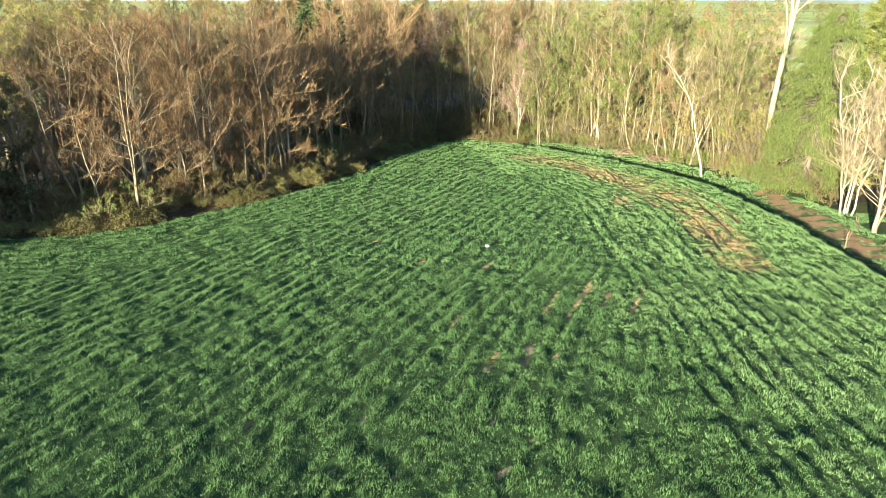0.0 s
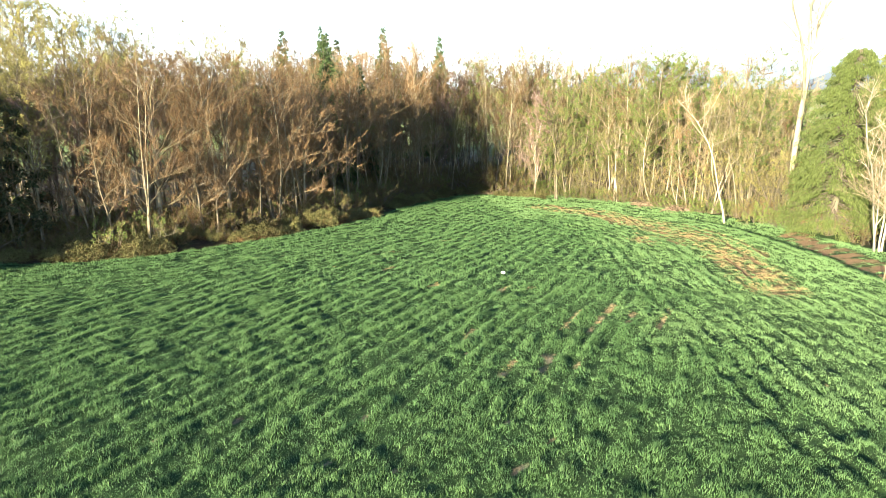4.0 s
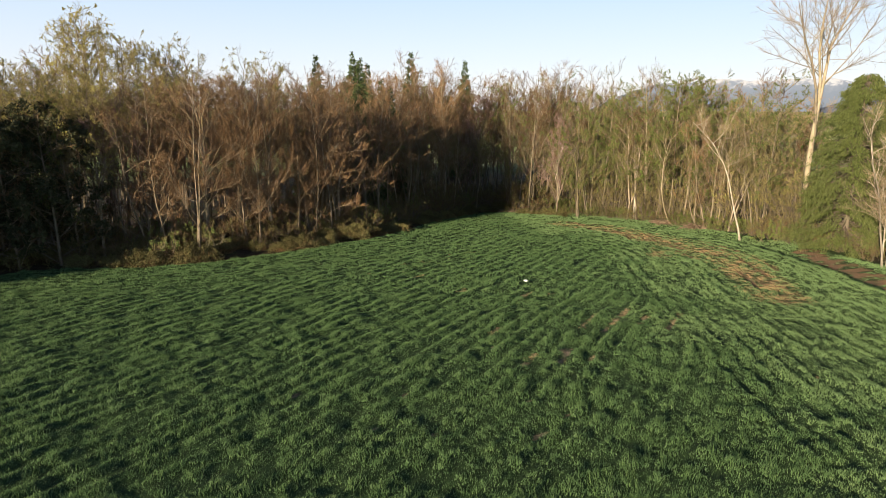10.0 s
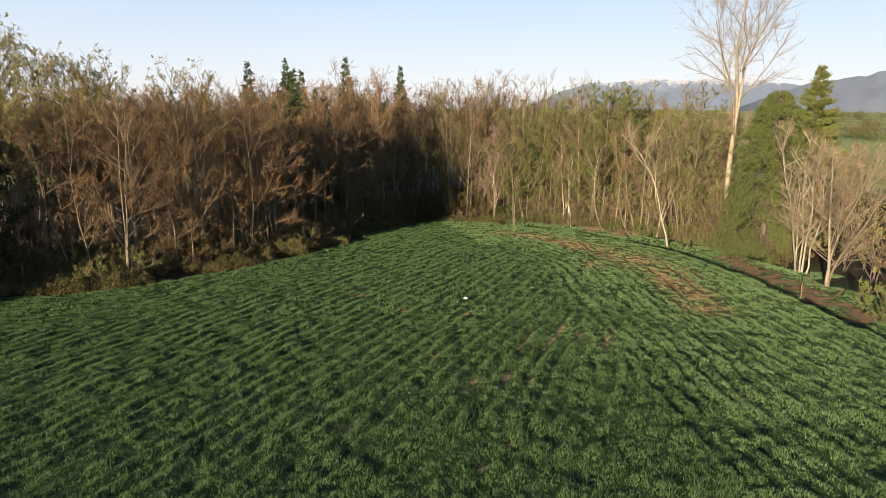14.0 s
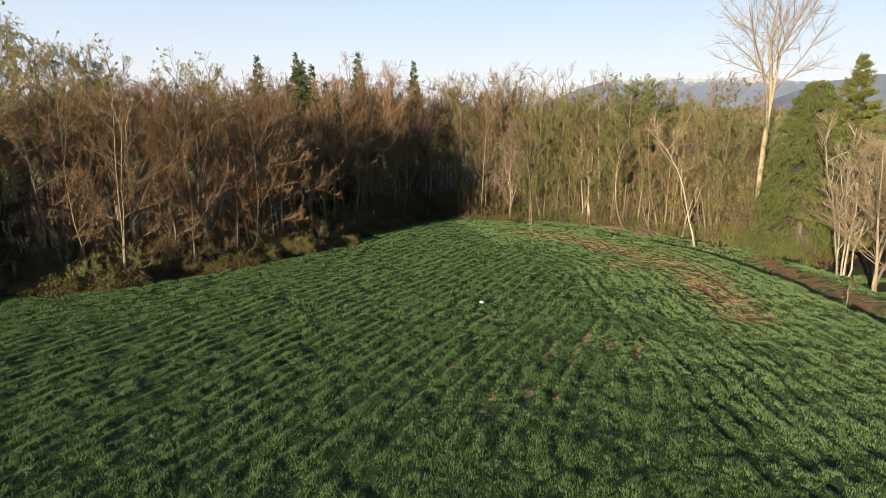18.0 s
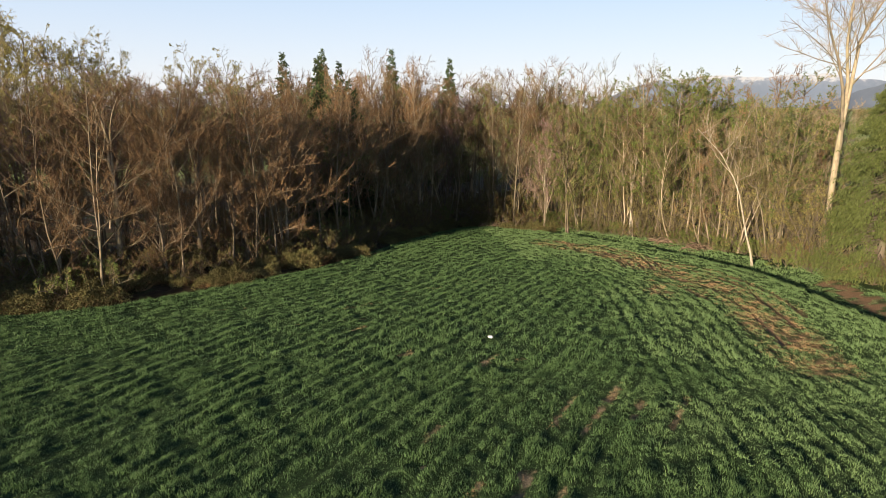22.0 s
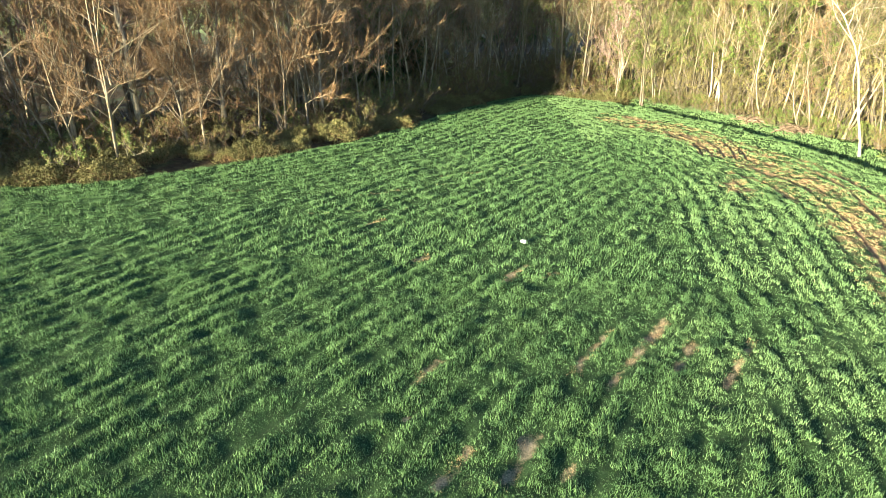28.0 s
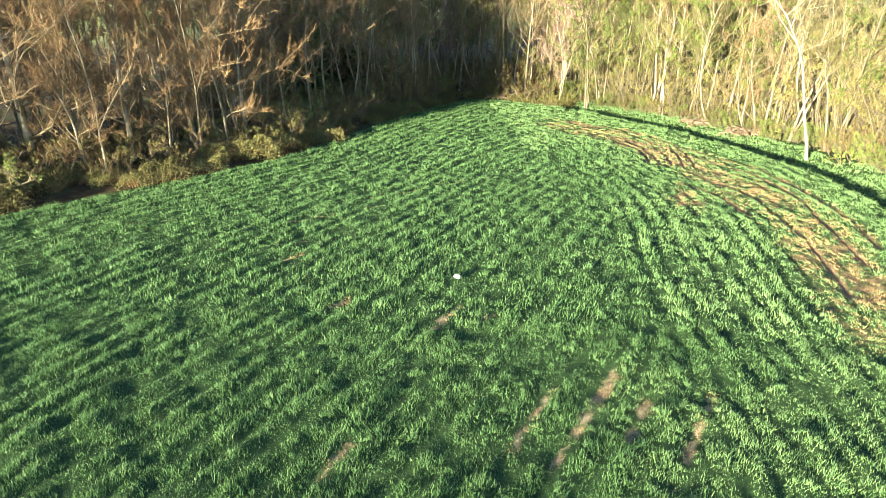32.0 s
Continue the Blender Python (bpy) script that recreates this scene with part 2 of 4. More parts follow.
MOUNTAIN = material("haze_tinted_snowy_mountain", mountain_nodes)
# the hill's blue is air haze put into its base colour
HILL = plain_noise("haze_tinted_hill", (0.10, 0.125, 0.168), (0.12, 0.147, 0.19), 0.01, 1.0)
WOOD_CUT = plain_noise("weathered_wood", (0.12, 0.08, 0.05), (0.30, 0.215, 0.14), 3.0)
PLASTIC = plain_noise("white_plastic", (0.7, 0.7, 0.68), (0.82, 0.82, 0.8), 6.0, 0.4)


# ---- mesh helpers ----
def mesh_of(name, verts, faces, mat, smooth=False):
    """A mesh from arrays; faces: (n, k) corners."""
    me = bpy.data.meshes.new(name)
    verts, faces = np.asarray(verts, np.float32), np.asarray(faces, np.int32)
    n, k = faces.shape
    me.vertices.add(len(verts))
    me.vertices.foreach_set("co", verts.ravel())
    me.loops.add(n * k)
    me.loops.foreach_set("vertex_index", faces.ravel())
    me.polygons.add(n)
    me.polygons.foreach_set("loop_start", np.arange(0, n * k, k, dtype=np.int32))
    me.polygons.foreach_set("loop_total", np.full(n, k, np.int32))
    me.polygons.foreach_set("use_smooth", np.full(n, smooth, bool))
    me.materials.append(mat)
    me.update(calc_edges=True)
    return me


def part(name, mesh, parent=None, label=""):
    ob = new(name, mesh)
    if parent:
        ob.parent = parent
    return tagged(ob, label)


def unit(v):
    return v / np.maximum(np.linalg.norm(v, axis=-1, keepdims=True), 1e-9)


def tubes(paths, sides):
    """Tapered round limbs along paths of (points, radii)."""
    V, F, base = [], [], 0
    ang = np.linspace(0, 2 * np.pi, sides, endpoint=False)
    for P, R in paths:
        t = unit(np.gradient(P, axis=0))
        ref = np.array([0.0, 0.0, 1.0]) if abs(t[:, 2].mean()) < 0.8 else np.array([1.0, 0.2, 0.0])
        u = unit(np.cross(t, ref))
        w = np.cross(t, u)
        ring = P[:, None] + R[:, None, None] * (np.cos(ang)[None, :, None] * u[:, None] + np.sin(ang)[None, :, None] * w[:, None])
        V.append(ring.reshape(-1, 3))
        n = len(P)
        i = np.arange(n - 1)[:, None] * sides + np.arange(sides)[None]
        j = np.arange(n - 1)[:, None] * sides + (np.arange(sides)[None] + 1) % sides
        F.append(base + np.stack([i, j, j + sides, i + sides], -1).reshape(-1, 4))
        base += n * sides
    return np.concatenate(V), np.concatenate(F)


def cones(P, D, L, r):
    """Thin tapering twigs: starts, directions, lengths, radii."""
    D = unit(D)
    u = unit(np.cross(D, np.array([0.31, 0.52, 0.79])))
    w = np.cross(D, u)
    r = np.broadcast_to(np.asarray(r, float), (len(P),))[:, None]
    a = P + r * u
    b = P + r * (-0.5 * u + 0.87 * w)
    c = P + r * (-0.5 * u - 0.87 * w)
    tip = P + D * np.asarray(L)[:, None]
    V = np.stack([a, b, c, tip], 1).reshape(-1, 3)
    k = np.arange(len(P))[:, None] * 4
    F = np.stack([np.concatenate([k, k + 1, k + 3], 1), np.concatenate([k + 1, k + 2, k + 3], 1), np.concatenate([k + 2, k, k + 3], 1)], 1).reshape(-1, 3)
    return V, F


def leaves(rng, P, size, D=None, narrow=0.55):
    """Small pointed leaves, four corners each, slightly folded."""
    n = len(P)
    D = unit(rng.normal(size=(n, 3)) if D is None else D)
    side = unit(np.cross(D, rng.normal(size=(n, 3))))
    up = np.cross(D, side)
    s = (size * rng.uniform(0.6, 1.4, n))[:, None]
    V = np.stack([P, P + s * (0.5 * D + 0.5 * narrow * side + 0.12 * up), P + s * D, P + s * (0.5 * D - 0.5 * narrow * side + 0.12 * up)], 1).reshape(-1, 3)
    F = np.arange(n)[:, None] * 4 + np.arange(4)[None]
    return V, F


# ---- the lie of the land ----
EDGE = np.array([(-95, -30), (-66, 10), (-54, 35), (-50, 47), (-46, 53), (-40, 54.6), (-35, 55.4), (-30, 58), (-25, 63), (-20, 69), (-15.5, 75), (-12, 84), (-8, 97), (-4, 107), (0, 114.2), (5, 114.8),
                 (13, 109), (20, 100), (26, 91), (30, 82.5), (33, 74), (34.2, 65), (34.4, 56), (34.3, 46), (34.2, 36), (34.5, 10), (36, -70), (-95, -70)], float)


def edge_distance(x, y):
    """Metres outside the field (inside: minus), and which stretch of its edge is nearest."""
    best = np.full(x.shape, 1e9)
    which = np.zeros(x.shape, int)
    inside = np.zeros(x.shape, bool)
    n = len(EDGE)
    for i in range(n):
        (ax, ay), (bx, by) = EDGE[i], EDGE[(i + 1) % n]
        dx, dy = bx - ax, by - ay
        s = np.clip(((x - ax) * dx + (y - ay) * dy) / (dx * dx + dy * dy), 0, 1)
        d = np.hypot(x - ax - s * dx, y - ay - s * dy)
        which = np.where(d < best, i, which)
        best = np.minimum(best, d)
        cross = ((ay > y) != (by > y)) & (x < (bx - ax) * (y - ay) / (by - ay + 1e-12) + ax)
        inside ^= cross
    return np.where(inside, -best, best), which


def smooth(a, b, v):
    s = np.clip((v - a) / (b - a), 0, 1)
    return s * s * (3 - 2 * s)


def value_noise(x, y, scale, seed=0):
    """Smooth random lumps between 0 and 1, one about every `scale` metres."""
    x, y = x / scale, y / scale
    i, j = np.floor(x).astype(np.int64), np.floor(y).astype(np.int64)
    fx, fy = x - i, y - j
    fx, fy = fx * fx * (3 - 2 * fx), fy * fy * (3 - 2 * fy)

    def h(a, b):
        v = np.sin(a * 127.1 + b * 311.7 + seed * 74.7) * 43758.5453
        return v - np.floor(v)
    return (h(i, j) * (1 - fx) + h(i + 1, j) * fx) * (1 - fy) + (h(i, j + 1) * (1 - fx) + h(i + 1, j + 1) * fx) * fy


def base_height(x, y):
    yc = np.clip(y, -80, 135)
    xc = np.clip(x, -80, 80)
    z = 0.86 + 0.01 * xc - 0.022 * yc - 0.0003 * yc * np.abs(yc)
    far = smooth(120, 420, np.hypot(x, y - 20))
    return z * (1 - far) - 13.0 * far


def land(x, y, relief=True):
    x, y = np.asarray(x, float), np.asarray(y, float)
    d, which = edge_distance(x, y)
    z = base_height(x, y)
    east = (which >= 15) & (which <= 26)
    bank = np.where(east, 0.65 * smooth(-0.7, 0.7, d) - 0.5 * smooth(2.4, 6.5, d), -0.8 * smooth(1.0, 7.0, d))
    z = z - bank
    if relief:
        z = z + np.where(d > 0, 0.35 * (value_noise(x, y, 4.0, 3) - 0.5) * smooth(1, 6, d), 0)
    return z


def row_phase(x, y):
    """Where a place lies across the drill rows: along the edge on the headland, slanting inside."""
    d, which = edge_distance(x, y)
    wob = 1.1 * (value_noise(x, y, 9.0, 5) - 0.5) + 0.4 * (value_noise(x, y, 1.7, 6) - 0.5)
    inner = 0.885 * x - 0.466 * y
    headland = np.where((which >= 15) & (which <= 26), 21, 13)
    return np.where(-d < headland, -d, inner) + wob, d


# wheel ruts in the headland: centre line by four points, width
RUTS = [[(16.6, 89.5), (17.6, 87.2), (19.2, 81.7), (19.4, 76.9)], [(17.8, 88.6), (19.4, 85.1), (20.2, 80.0), (20.2, 75.5)], [(18.8, 87.8), (20.2, 85.0), (21.4, 81.0), (21.2, 75.6)], [(19.6, 88.8), (21.0, 86.3), (22.6, 81.5), (22.2, 75.7)],
        [(20.4, 90.0), (21.9, 87.8), (23.5, 81.6), (23.1, 75.8)], [(19.4, 92.6), (22.9, 85.3), (25.7, 79.2), (28.3, 75.0)], [(28.3, 75.0), (29.6, 69.0), (29.9, 62.6), (29.3, 57.5)], [(14.5, 95.0), (19.0, 90.0), (24.1, 79.4), (27.3, 73.7)],
        [(27.3, 73.7), (28.4, 68.2), (27.9, 61.3), (27.3, 54.4)], [(21.0, 72.8), (22.6, 71.7), (24.1, 70.0), (25.5, 65.8)], [(20.4, 70.1), (21.5, 68.9), (22.6, 67.0), (23.6, 62.6)], [(25.2, 63.3), (25.4, 60.0), (25.2, 56.2), (24.4, 50.3)],
        [(11.0, 98.6), (15.5, 94.8), (18.5, 92.0), (21.0, 88.5)]]
# bare stripes where wheels ran in the crop: start, end, half width
STRIPES = [((8.2, 36.4), (11.5, 42.8), 0.28), ((6.6, 36.6), (8.7, 41.3), 0.2), ((11.2, 38.3), (12.2, 40.4), 0.28), ((12.8, 37.2), (14.8, 41), 0.22), ((3.2, 45.2), (4.2, 47.6), 0.3),
           ((0.5, 35.5), (1.2, 37), 0.3), ((2.5, 30), (3.4, 32), 0.3), ((4.6, 30.5), (5.6, 33), 0.3), ((-6.6, 52.2), (-5.8, 53.2), 0.25), ((-2.4, 46.5), (-1.6, 47.6), 0.2), ((5.4, 46.0), (6.0, 46.8), 0.2),
           ((-12.8, 23.1), (-12.6, 23.5), 0.22), ((-9.8, 24.9), (-9.6, 25.3), 0.18), ((-4.1, 25.2), (-3.9, 25.6), 0.2), ((-2.1, 21.2), (-1.8, 21.7), 0.25), ((2.6, 21.3), (3.0, 22.1), 0.25), ((4.9, 32.5), (5.1, 32.9), 0.2), ((0.6, 32.9), (0.7, 33.2), 0.15),
           ((18.6, 28.9), (18.8, 29.3), 0.2), ((2.3, 24.9), (2.5, 25.3), 0.18), ((6.5, 31.1), (6.8, 31.6), 0.2), ((4.0, 23.4), (4.3, 23.9), 0.2), ((-5.0, 21.6), (-4.9, 21.9), 0.18), ((12.0, 35.7), (12.2, 36.1), 0.15)]
FAINT = [((-12.2, 53.0), (-2.5, 56.5), 0.22), ((-4.0, 64), (6.5, 72), 0.25), ((-22, 56.5), (-17, 58), 0.2), ((-9, 58), (2, 66), 0.2)]


def curve(pts, n=30):
    """A smooth line through four points."""
    t = np.linspace(0, 3, n)
    p = np.array(pts, float)
    p = np.vstack([2 * p[0] - p[1], p, 2 * p[-1] - p[-2]])
    i = np.minimum(t.astype(int), 2)
    f = (t - i)[:, None]
    a, b, c, d = p[i], p[i + 1], p[i + 2], p[i + 3]
    return 0.5 * (2 * b + (c - a) * f + (2 * a - 5 * b + 4 * c - d) * f ** 2 + (3 * b - a - 3 * c + d) * f ** 3)


def line_distance(x, y, pts):
    best = np.full(x.shape, 1e9)
    for (ax, ay), (bx, by) in zip(pts[:-1], pts[1:]):
        dx, dy = bx - ax, by - ay
        s = np.clip(((x - ax) * dx + (y - ay) * dy) / (dx * dx + dy * dy), 0, 1)
        best = np.minimum(best, np.hypot(x - ax - s * dx, y - ay - s * dy))
    return best


def bare(x, y):
    """How bare the soil lies, 0 to 1, and how deep the wheel ruts cut."""
    x, y = np.asarray(x, float), np.asarray(y, float)
    mud, cut = np.zeros(x.shape), np.zeros(x.shape)
    near = (x > 8) & (x < 36) & (y > 40) & (y < 102)
    xs, ys = x[near], y[near]
    m, c = np.zeros(xs.shape), np.zeros(xs.shape)
    for pts in RUTS:
        d = line_distance(xs, ys, curve(pts, 12))
        c = np.maximum(c, np.exp(-(d / 0.2) ** 2)) - 0.45 * np.exp(-((d - 0.42) / 0.16) ** 2) * (c < 0.2)
        m = np.maximum(m, (0.75 + 0.45 * value_noise(xs, ys, 1.0, 39)) * np.exp(-(d / 0.3) ** 2))
        m = np.maximum(m, (0.2 + 0.45 * value_noise(xs, ys, 0.6, 38)) * np.exp(-(d / 0.9) ** 2))
    m = np.maximum(m, (0.22 + 0.8 * value_noise(xs, ys, 0.4, 36)) * np.exp(-(((xs - 20.0) / 1.7) ** 2 + ((ys - 65.8) / 3.2) ** 2)))
    worn = line_distance(xs, ys, [(24.6, 46.5), (25.6, 54), (26.2, 62), (25.0, 70), (22.3, 78), (18.5, 87), (12.5, 94)])
    m = np.maximum(m, (0.20 + 0.62 * (0.6 * value_noise(xs, ys, 0.5, 37) + 0.4 * value_noise(xs, ys, 2.2, 40))) * np.exp(-(worn / 3.1) ** 4))
    mud[near], cut[near] = m, c
    for a, b, w in STRIPES:
        d = line_distance(x, y, [a, b]) / (0.6 + 1.0 * value_noise(x, y, 0.9, 33))
        mud = np.maximum(mud, (0.22 + 0.9 * value_noise(x, y, 0.4, 31)) * np.exp(-(d / w) ** 2))
    for a, b, w in FAINT:
        mud = np.maximum(mud, 0.75 * value_noise(x, y, 0.8, 32) * np.exp(-(line_distance(x, y, [a, b]) / w) ** 2))
    track = line_distance(x, y, [(37.4, 45), (38.0, 52), (38.3, 57), (38.5, 63), (38.7, 71)])
    mud = np.maximum(mud, (0.27 + 0.95 * value_noise(x, y, 0.7, 35)) * np.exp(-(track / 1.8) ** 4))
    return mud, cut


def straw(x, y):
    """Pale straw left lying in the bare stripes."""
    v = np.zeros(np.shape(x))
    for a, b, w in STRIPES:
        v = np.maximum(v, np.exp(-(line_distance(x, y, [a, b]) / (1.3 * w)) ** 2))
    return v * value_noise(x, y, 0.35, 34)


def spaced(parts):
    return np.concatenate([np.arange(a, b, s) for a, b, s in parts])


ROW = 1.2


def field_height(x, y):
    """The land with the lumps and rows of the crop and the cut of the ruts."""
    d, which = edge_distance(x, y)
    mud, cut = bare(x, y)
    phase, _ = row_phase(x, y)
    field = smooth(0.3, -0.6, d)
    lump = 0.9 * value_noise(x, y, 0.7, 1) + 0.25 * value_noise(x, y, 1.5, 2) + 0.5 * smooth(2, 16, x) * value_noise(0.75 * x - 0.6 * y, 0.35 * (0.6 * x + 0.75 * y), 1.0, 8)
    rows = 0.5 + 0.5 * np.cos(phase * 2 * np.pi / ROW)
    near = smooth(200, 120, np.hypot(x, y - 40))
    return land(x, y) + field * near * (1 - 0.8 * np.clip(mud, 0, 1)) * (0.15 * lump + 0.17 * rows * smooth(0.1, 0.7, value_noise(x, y, 1.2, 7))) - 0.2 * cut * field


def ground_sheet():
    out = 8 * 1.28 ** np.arange(25)
    xs = np.concatenate([-60 - out[::-1][:-1], spaced([(-60, -40, 1.0), (-40, 14, 0.36), (14, 34, 0.17), (34, 46, 0.4), (46, 70, 2.0)]), 70 + out])
    ys = np.concatenate([-60 - out[::-1][:-1], spaced([(-60, 0, 3.0), (0, 44, 0.36), (44, 92, 0.2), (92, 120, 0.36), (120, 170, 2.0)]), 170 + out])
    X, Y = np.meshgrid(xs, ys, indexing="xy")
    d, which = edge_distance(X, Y)
    mud, cut = bare(X, Y)
    Z = field_height(X, Y)
    ny, nx = X.shape
    i = (np.arange(ny - 1)[:, None] * nx + np.arange(nx - 1)[None])
    F = np.stack([i, i + 1, i + 1 + nx, i + nx], -1).reshape(-1, 4)
    me = mesh_of("ground", np.stack([X, Y, Z], -1).reshape(-1, 3), F, GROUND, True)
    far = smooth(150, 230, np.hypot(X, Y - 40))
    for name, value in (("mud", mud), ("straw", straw(X, Y)), ("wood", np.where((which >= 15) & (which <= 26), smooth(7.0, 11.0, d), smooth(-0.2, 1.2, d)) * (1 - far)), ("plain", far)):
        a = me.attributes.new(name, "FLOAT", "POINT")
        a.data.foreach_set("value", np.asarray(value, np.float32).ravel())
    return tagged(new("ground", me), "green crop field with worn brown wheel ruts beside leaf-littered wood floor", "ground", kind="structure")


ground_sheet()


# ---- trees ----
def bent(rng, start, direction, length, n, rise=0.0, wobble=0.08):
    """A wandering limb that turns upward (rise) as it goes."""
    d = np.array(direction, float)
    d /= np.linalg.norm(d)
    P = [np.array(start, float)]
    step = length / (n - 1)
    for _ in range(n - 1):
        d = d + rng.normal(size=3) * wobble + np.array([0, 0, rise])
        d /= np.linalg.norm(d)
        P.append(P[-1] + d * step)
    return np.array(P)


def along(P, f):
    """Point and direction at the fraction f of a path."""
    s = f * (len(P) - 1)
    i = min(int(s), len(P) - 2)
    return P[i] + (P[i + 1] - P[i]) * (s - i), unit(P[i + 1] - P[i])


def grow(seed, height, radius, start=0.35, limbs=16, spread=0.24, rise=0.10, angle=50, stems=((0, 0, 0, 0, 1),), twigs=1500, twig_len=1.1, twig_r=0.016,
         leaf=0, leaf_size=0.14, subs=4, wobble=0.05, crown=1.0, droop=0.0, limb=0.40, leaf_narrow=0.5):
    """A broadleaved tree: trunk and limbs, twigs, leaves, as arrays."""
    rng = np.random.default_rng(seed)
    thick, thin, carriers, kinds, thin_of = [], [], [], [], []
    for dx, dy, lx, ly, hf, *bends in stems:
        h = height * hf
        trunk = bent(rng, (dx, dy, -0.8), (lx, ly, 1), h, 10, 0.015, wobble)
        if bends:  # a trunk of known bends
            b = np.array([(0, 0, -0.8), *bends], float)
            k = np.linspace(0, len(b) - 1, 10)
            trunk = np.stack([np.interp(k, np.arange(len(b)), b[:, c]) for c in range(3)], 1) + np.array([dx, dy, 0])
            trunk[1:] += rng.normal(size=(9, 3)) * 0.08
        r0 = radius * (0.6 + 0.4 * hf)
        tr = r0 * (1 - 0.9 * np.linspace(0, 1, 10)) + 0.01
        tr[0] *= 1.35
        thick.append((trunk, tr))
        kinds.append("trunk")
        carriers.append((trunk, max(0.15, start * 0.8), h * 0.3, len(thick) - 1))
        for i in range(limbs):
            f = start + (0.97 - start) * (i + rng.uniform(0, 0.9)) / limbs
            p, t = along(trunk, f)
            a = i * 2.4 + rng.uniform(-0.5, 0.5)
            e = radians(angle + rng.uniform(-15, 20) - 18 * (1 - f))
            d = np.array([math.cos(a) * math.sin(e), math.sin(a) * math.sin(e), math.cos(e)]) + 0.25 * t
            g = (f - start) / (1 - start)
            L = height * spread * (0.55 + 0.75 * math.sin(math.pi * min(1, g * 0.75 + 0.2))) * rng.uniform(0.7, 1.2) * (1.15 - 0.55 * g) * crown
            P = bent(rng, p, d, L, 5, rise - droop * (1 - g), 0.16)
            rr = max(0.03, r0 * (1 - 0.9 * f) * limb)
            thick.append((P, rr * (1 - 0.8 * np.linspace(0, 1, 5)) + 0.008))
            kinds.append("limb")
            carriers.append((P, 0.12, L, len(thick) - 1))
            holder = len(thick) - 1
            for j in range(subs):
                q, t2 = along(P, rng.uniform(0.25, 0.9))
                d2 = t2 + rng.normal(size=3) * 0.6 + np.array([0, 0, 0.25])
                L2 = L * rng.uniform(0.25, 0.5)
                P2 = bent(rng, q, d2, L2, 3, rise, 0.2)
                thin.append((P2, rr * 0.35 * (1 - 0.7 * np.linspace(0, 1, 3)) + 0.008))
                carriers.append((P2, 0.0, L2, holder))
                thin_of.append(holder)
    w = np.array([c[2] for c in carriers])
    counts = np.maximum(2, (twigs * w / w.sum()).astype(int))
    tp, td, tl = [], [], []
    for (P, f0, L, _), n in zip(carriers, counts):
        s = rng.uniform(f0, 1, n) ** 0.8 * (len(P) - 1)
        i = np.minimum(s.astype(int), len(P) - 2)
        fr = (s - i)[:, None]
        tp.append(P[i] * (1 - fr) + P[i + 1] * fr)
        td.append(unit(P[i + 1] - P[i]) * 0.7 + rng.normal(size=(n, 3)) * 0.48 + np.array([0, 0, 0.3 - droop]))
        tl.append(rng.uniform(0.5, 1.3, n) * twig_len)
    tp, td, tl = unit_stack(tp), unit(unit_stack(td)), np.concatenate(tl)
    # each twig bears four finer side shoots
    sp = [tp + td * (tl * k)[:, None] for k in (0.2, 0.42, 0.62, 0.8)]
    sd = [td + rng.normal(size=td.shape) * 0.5 + np.array([0, 0, 0.15 - droop]) for _ in sp]
    P = np.concatenate([tp] + sp)
    D = np.concatenate([td] + sd)
    L = np.concatenate([tl, tl * 0.62, tl * 0.56, tl * 0.48, tl * 0.4])
    R = np.concatenate([np.full(len(tp), twig_r), np.full(4 * len(tp), twig_r * 0.7)])
    owner = np.tile(np.repeat(np.array([c[3] for c in carriers]), counts), 5)
    lv = None
    if leaf:
        k = rng.permutation(len(tp))[:max(1, int(0.45 * len(tp)))]  # leaves gather on some of the shoots
        k = k[rng.integers(0, len(k), leaf)] + len(tp) * rng.integers(0, 5, leaf)
        lv = leaves(rng, P[k] + unit(D[k]) * (L[k] * rng.uniform(0.3, 1, leaf))[:, None], leaf_size, None, leaf_narrow)
    return (thick, thin, kinds, thin_of), (P, D, L, R, owner), lv


def unit_stack(a):
    return np.concatenate(a)


def tree(name, label, category, group, bark_mat, twig_mat, leaf_mat=None, split=False, **spec):
    """split: each stem and main limb is a part of its own, and bears its own twigs."""
    (thick, thin, kinds, thin_of), (P, D, L, R, owner), lv = grow(**spec)
    root = tagged(new(name), label, category, group)
    if split:
        loose = np.ones(len(P), bool)
        for i, (kind, path) in enumerate(zip(kinds, thick)):
            side = [q for q, k in zip(thin, thin_of) if k == i]
            ob = part(kind, mesh_of(kind, *tubes([path], 8 if kind == "trunk" else 5), BARK_ALDER if kind == "limb" and bark_mat is BARK_PALE else bark_mat, True), root)
            mine = owner == i
            if kind == "limb":
                if side:
                    tagged(part("branchwork", mesh_of("branchwork", *tubes(side, 3), BARK_ALDER if bark_mat is BARK_PALE else bark_mat, True), ob), kind="stuff")
                tagged(part("twig_spray", mesh_of("twig_spray", *cones(P[mine], D[mine], L[mine], R[mine]), twig_mat), ob), kind="stuff")
                loose &= ~mine
        part("crown", mesh_of("crown", *cones(P[loose], D[loose], L[loose], R[loose]), twig_mat), root)
    else:
        V1, F1 = tubes(thick, 5)
        if thin:
            V2, F2 = tubes(thin, 3)
            V1, F1 = np.concatenate([V1, V2]), np.concatenate([F1, F2 + len(V1)])
        part("trunk", mesh_of("trunk", V1, F1, bark_mat, True), root)
        part("crown", mesh_of("crown", *cones(P, D, L, R), twig_mat), root)
    if lv is not None:
        part("leaves", mesh_of("leaves", *lv, leaf_mat), root)
    return root


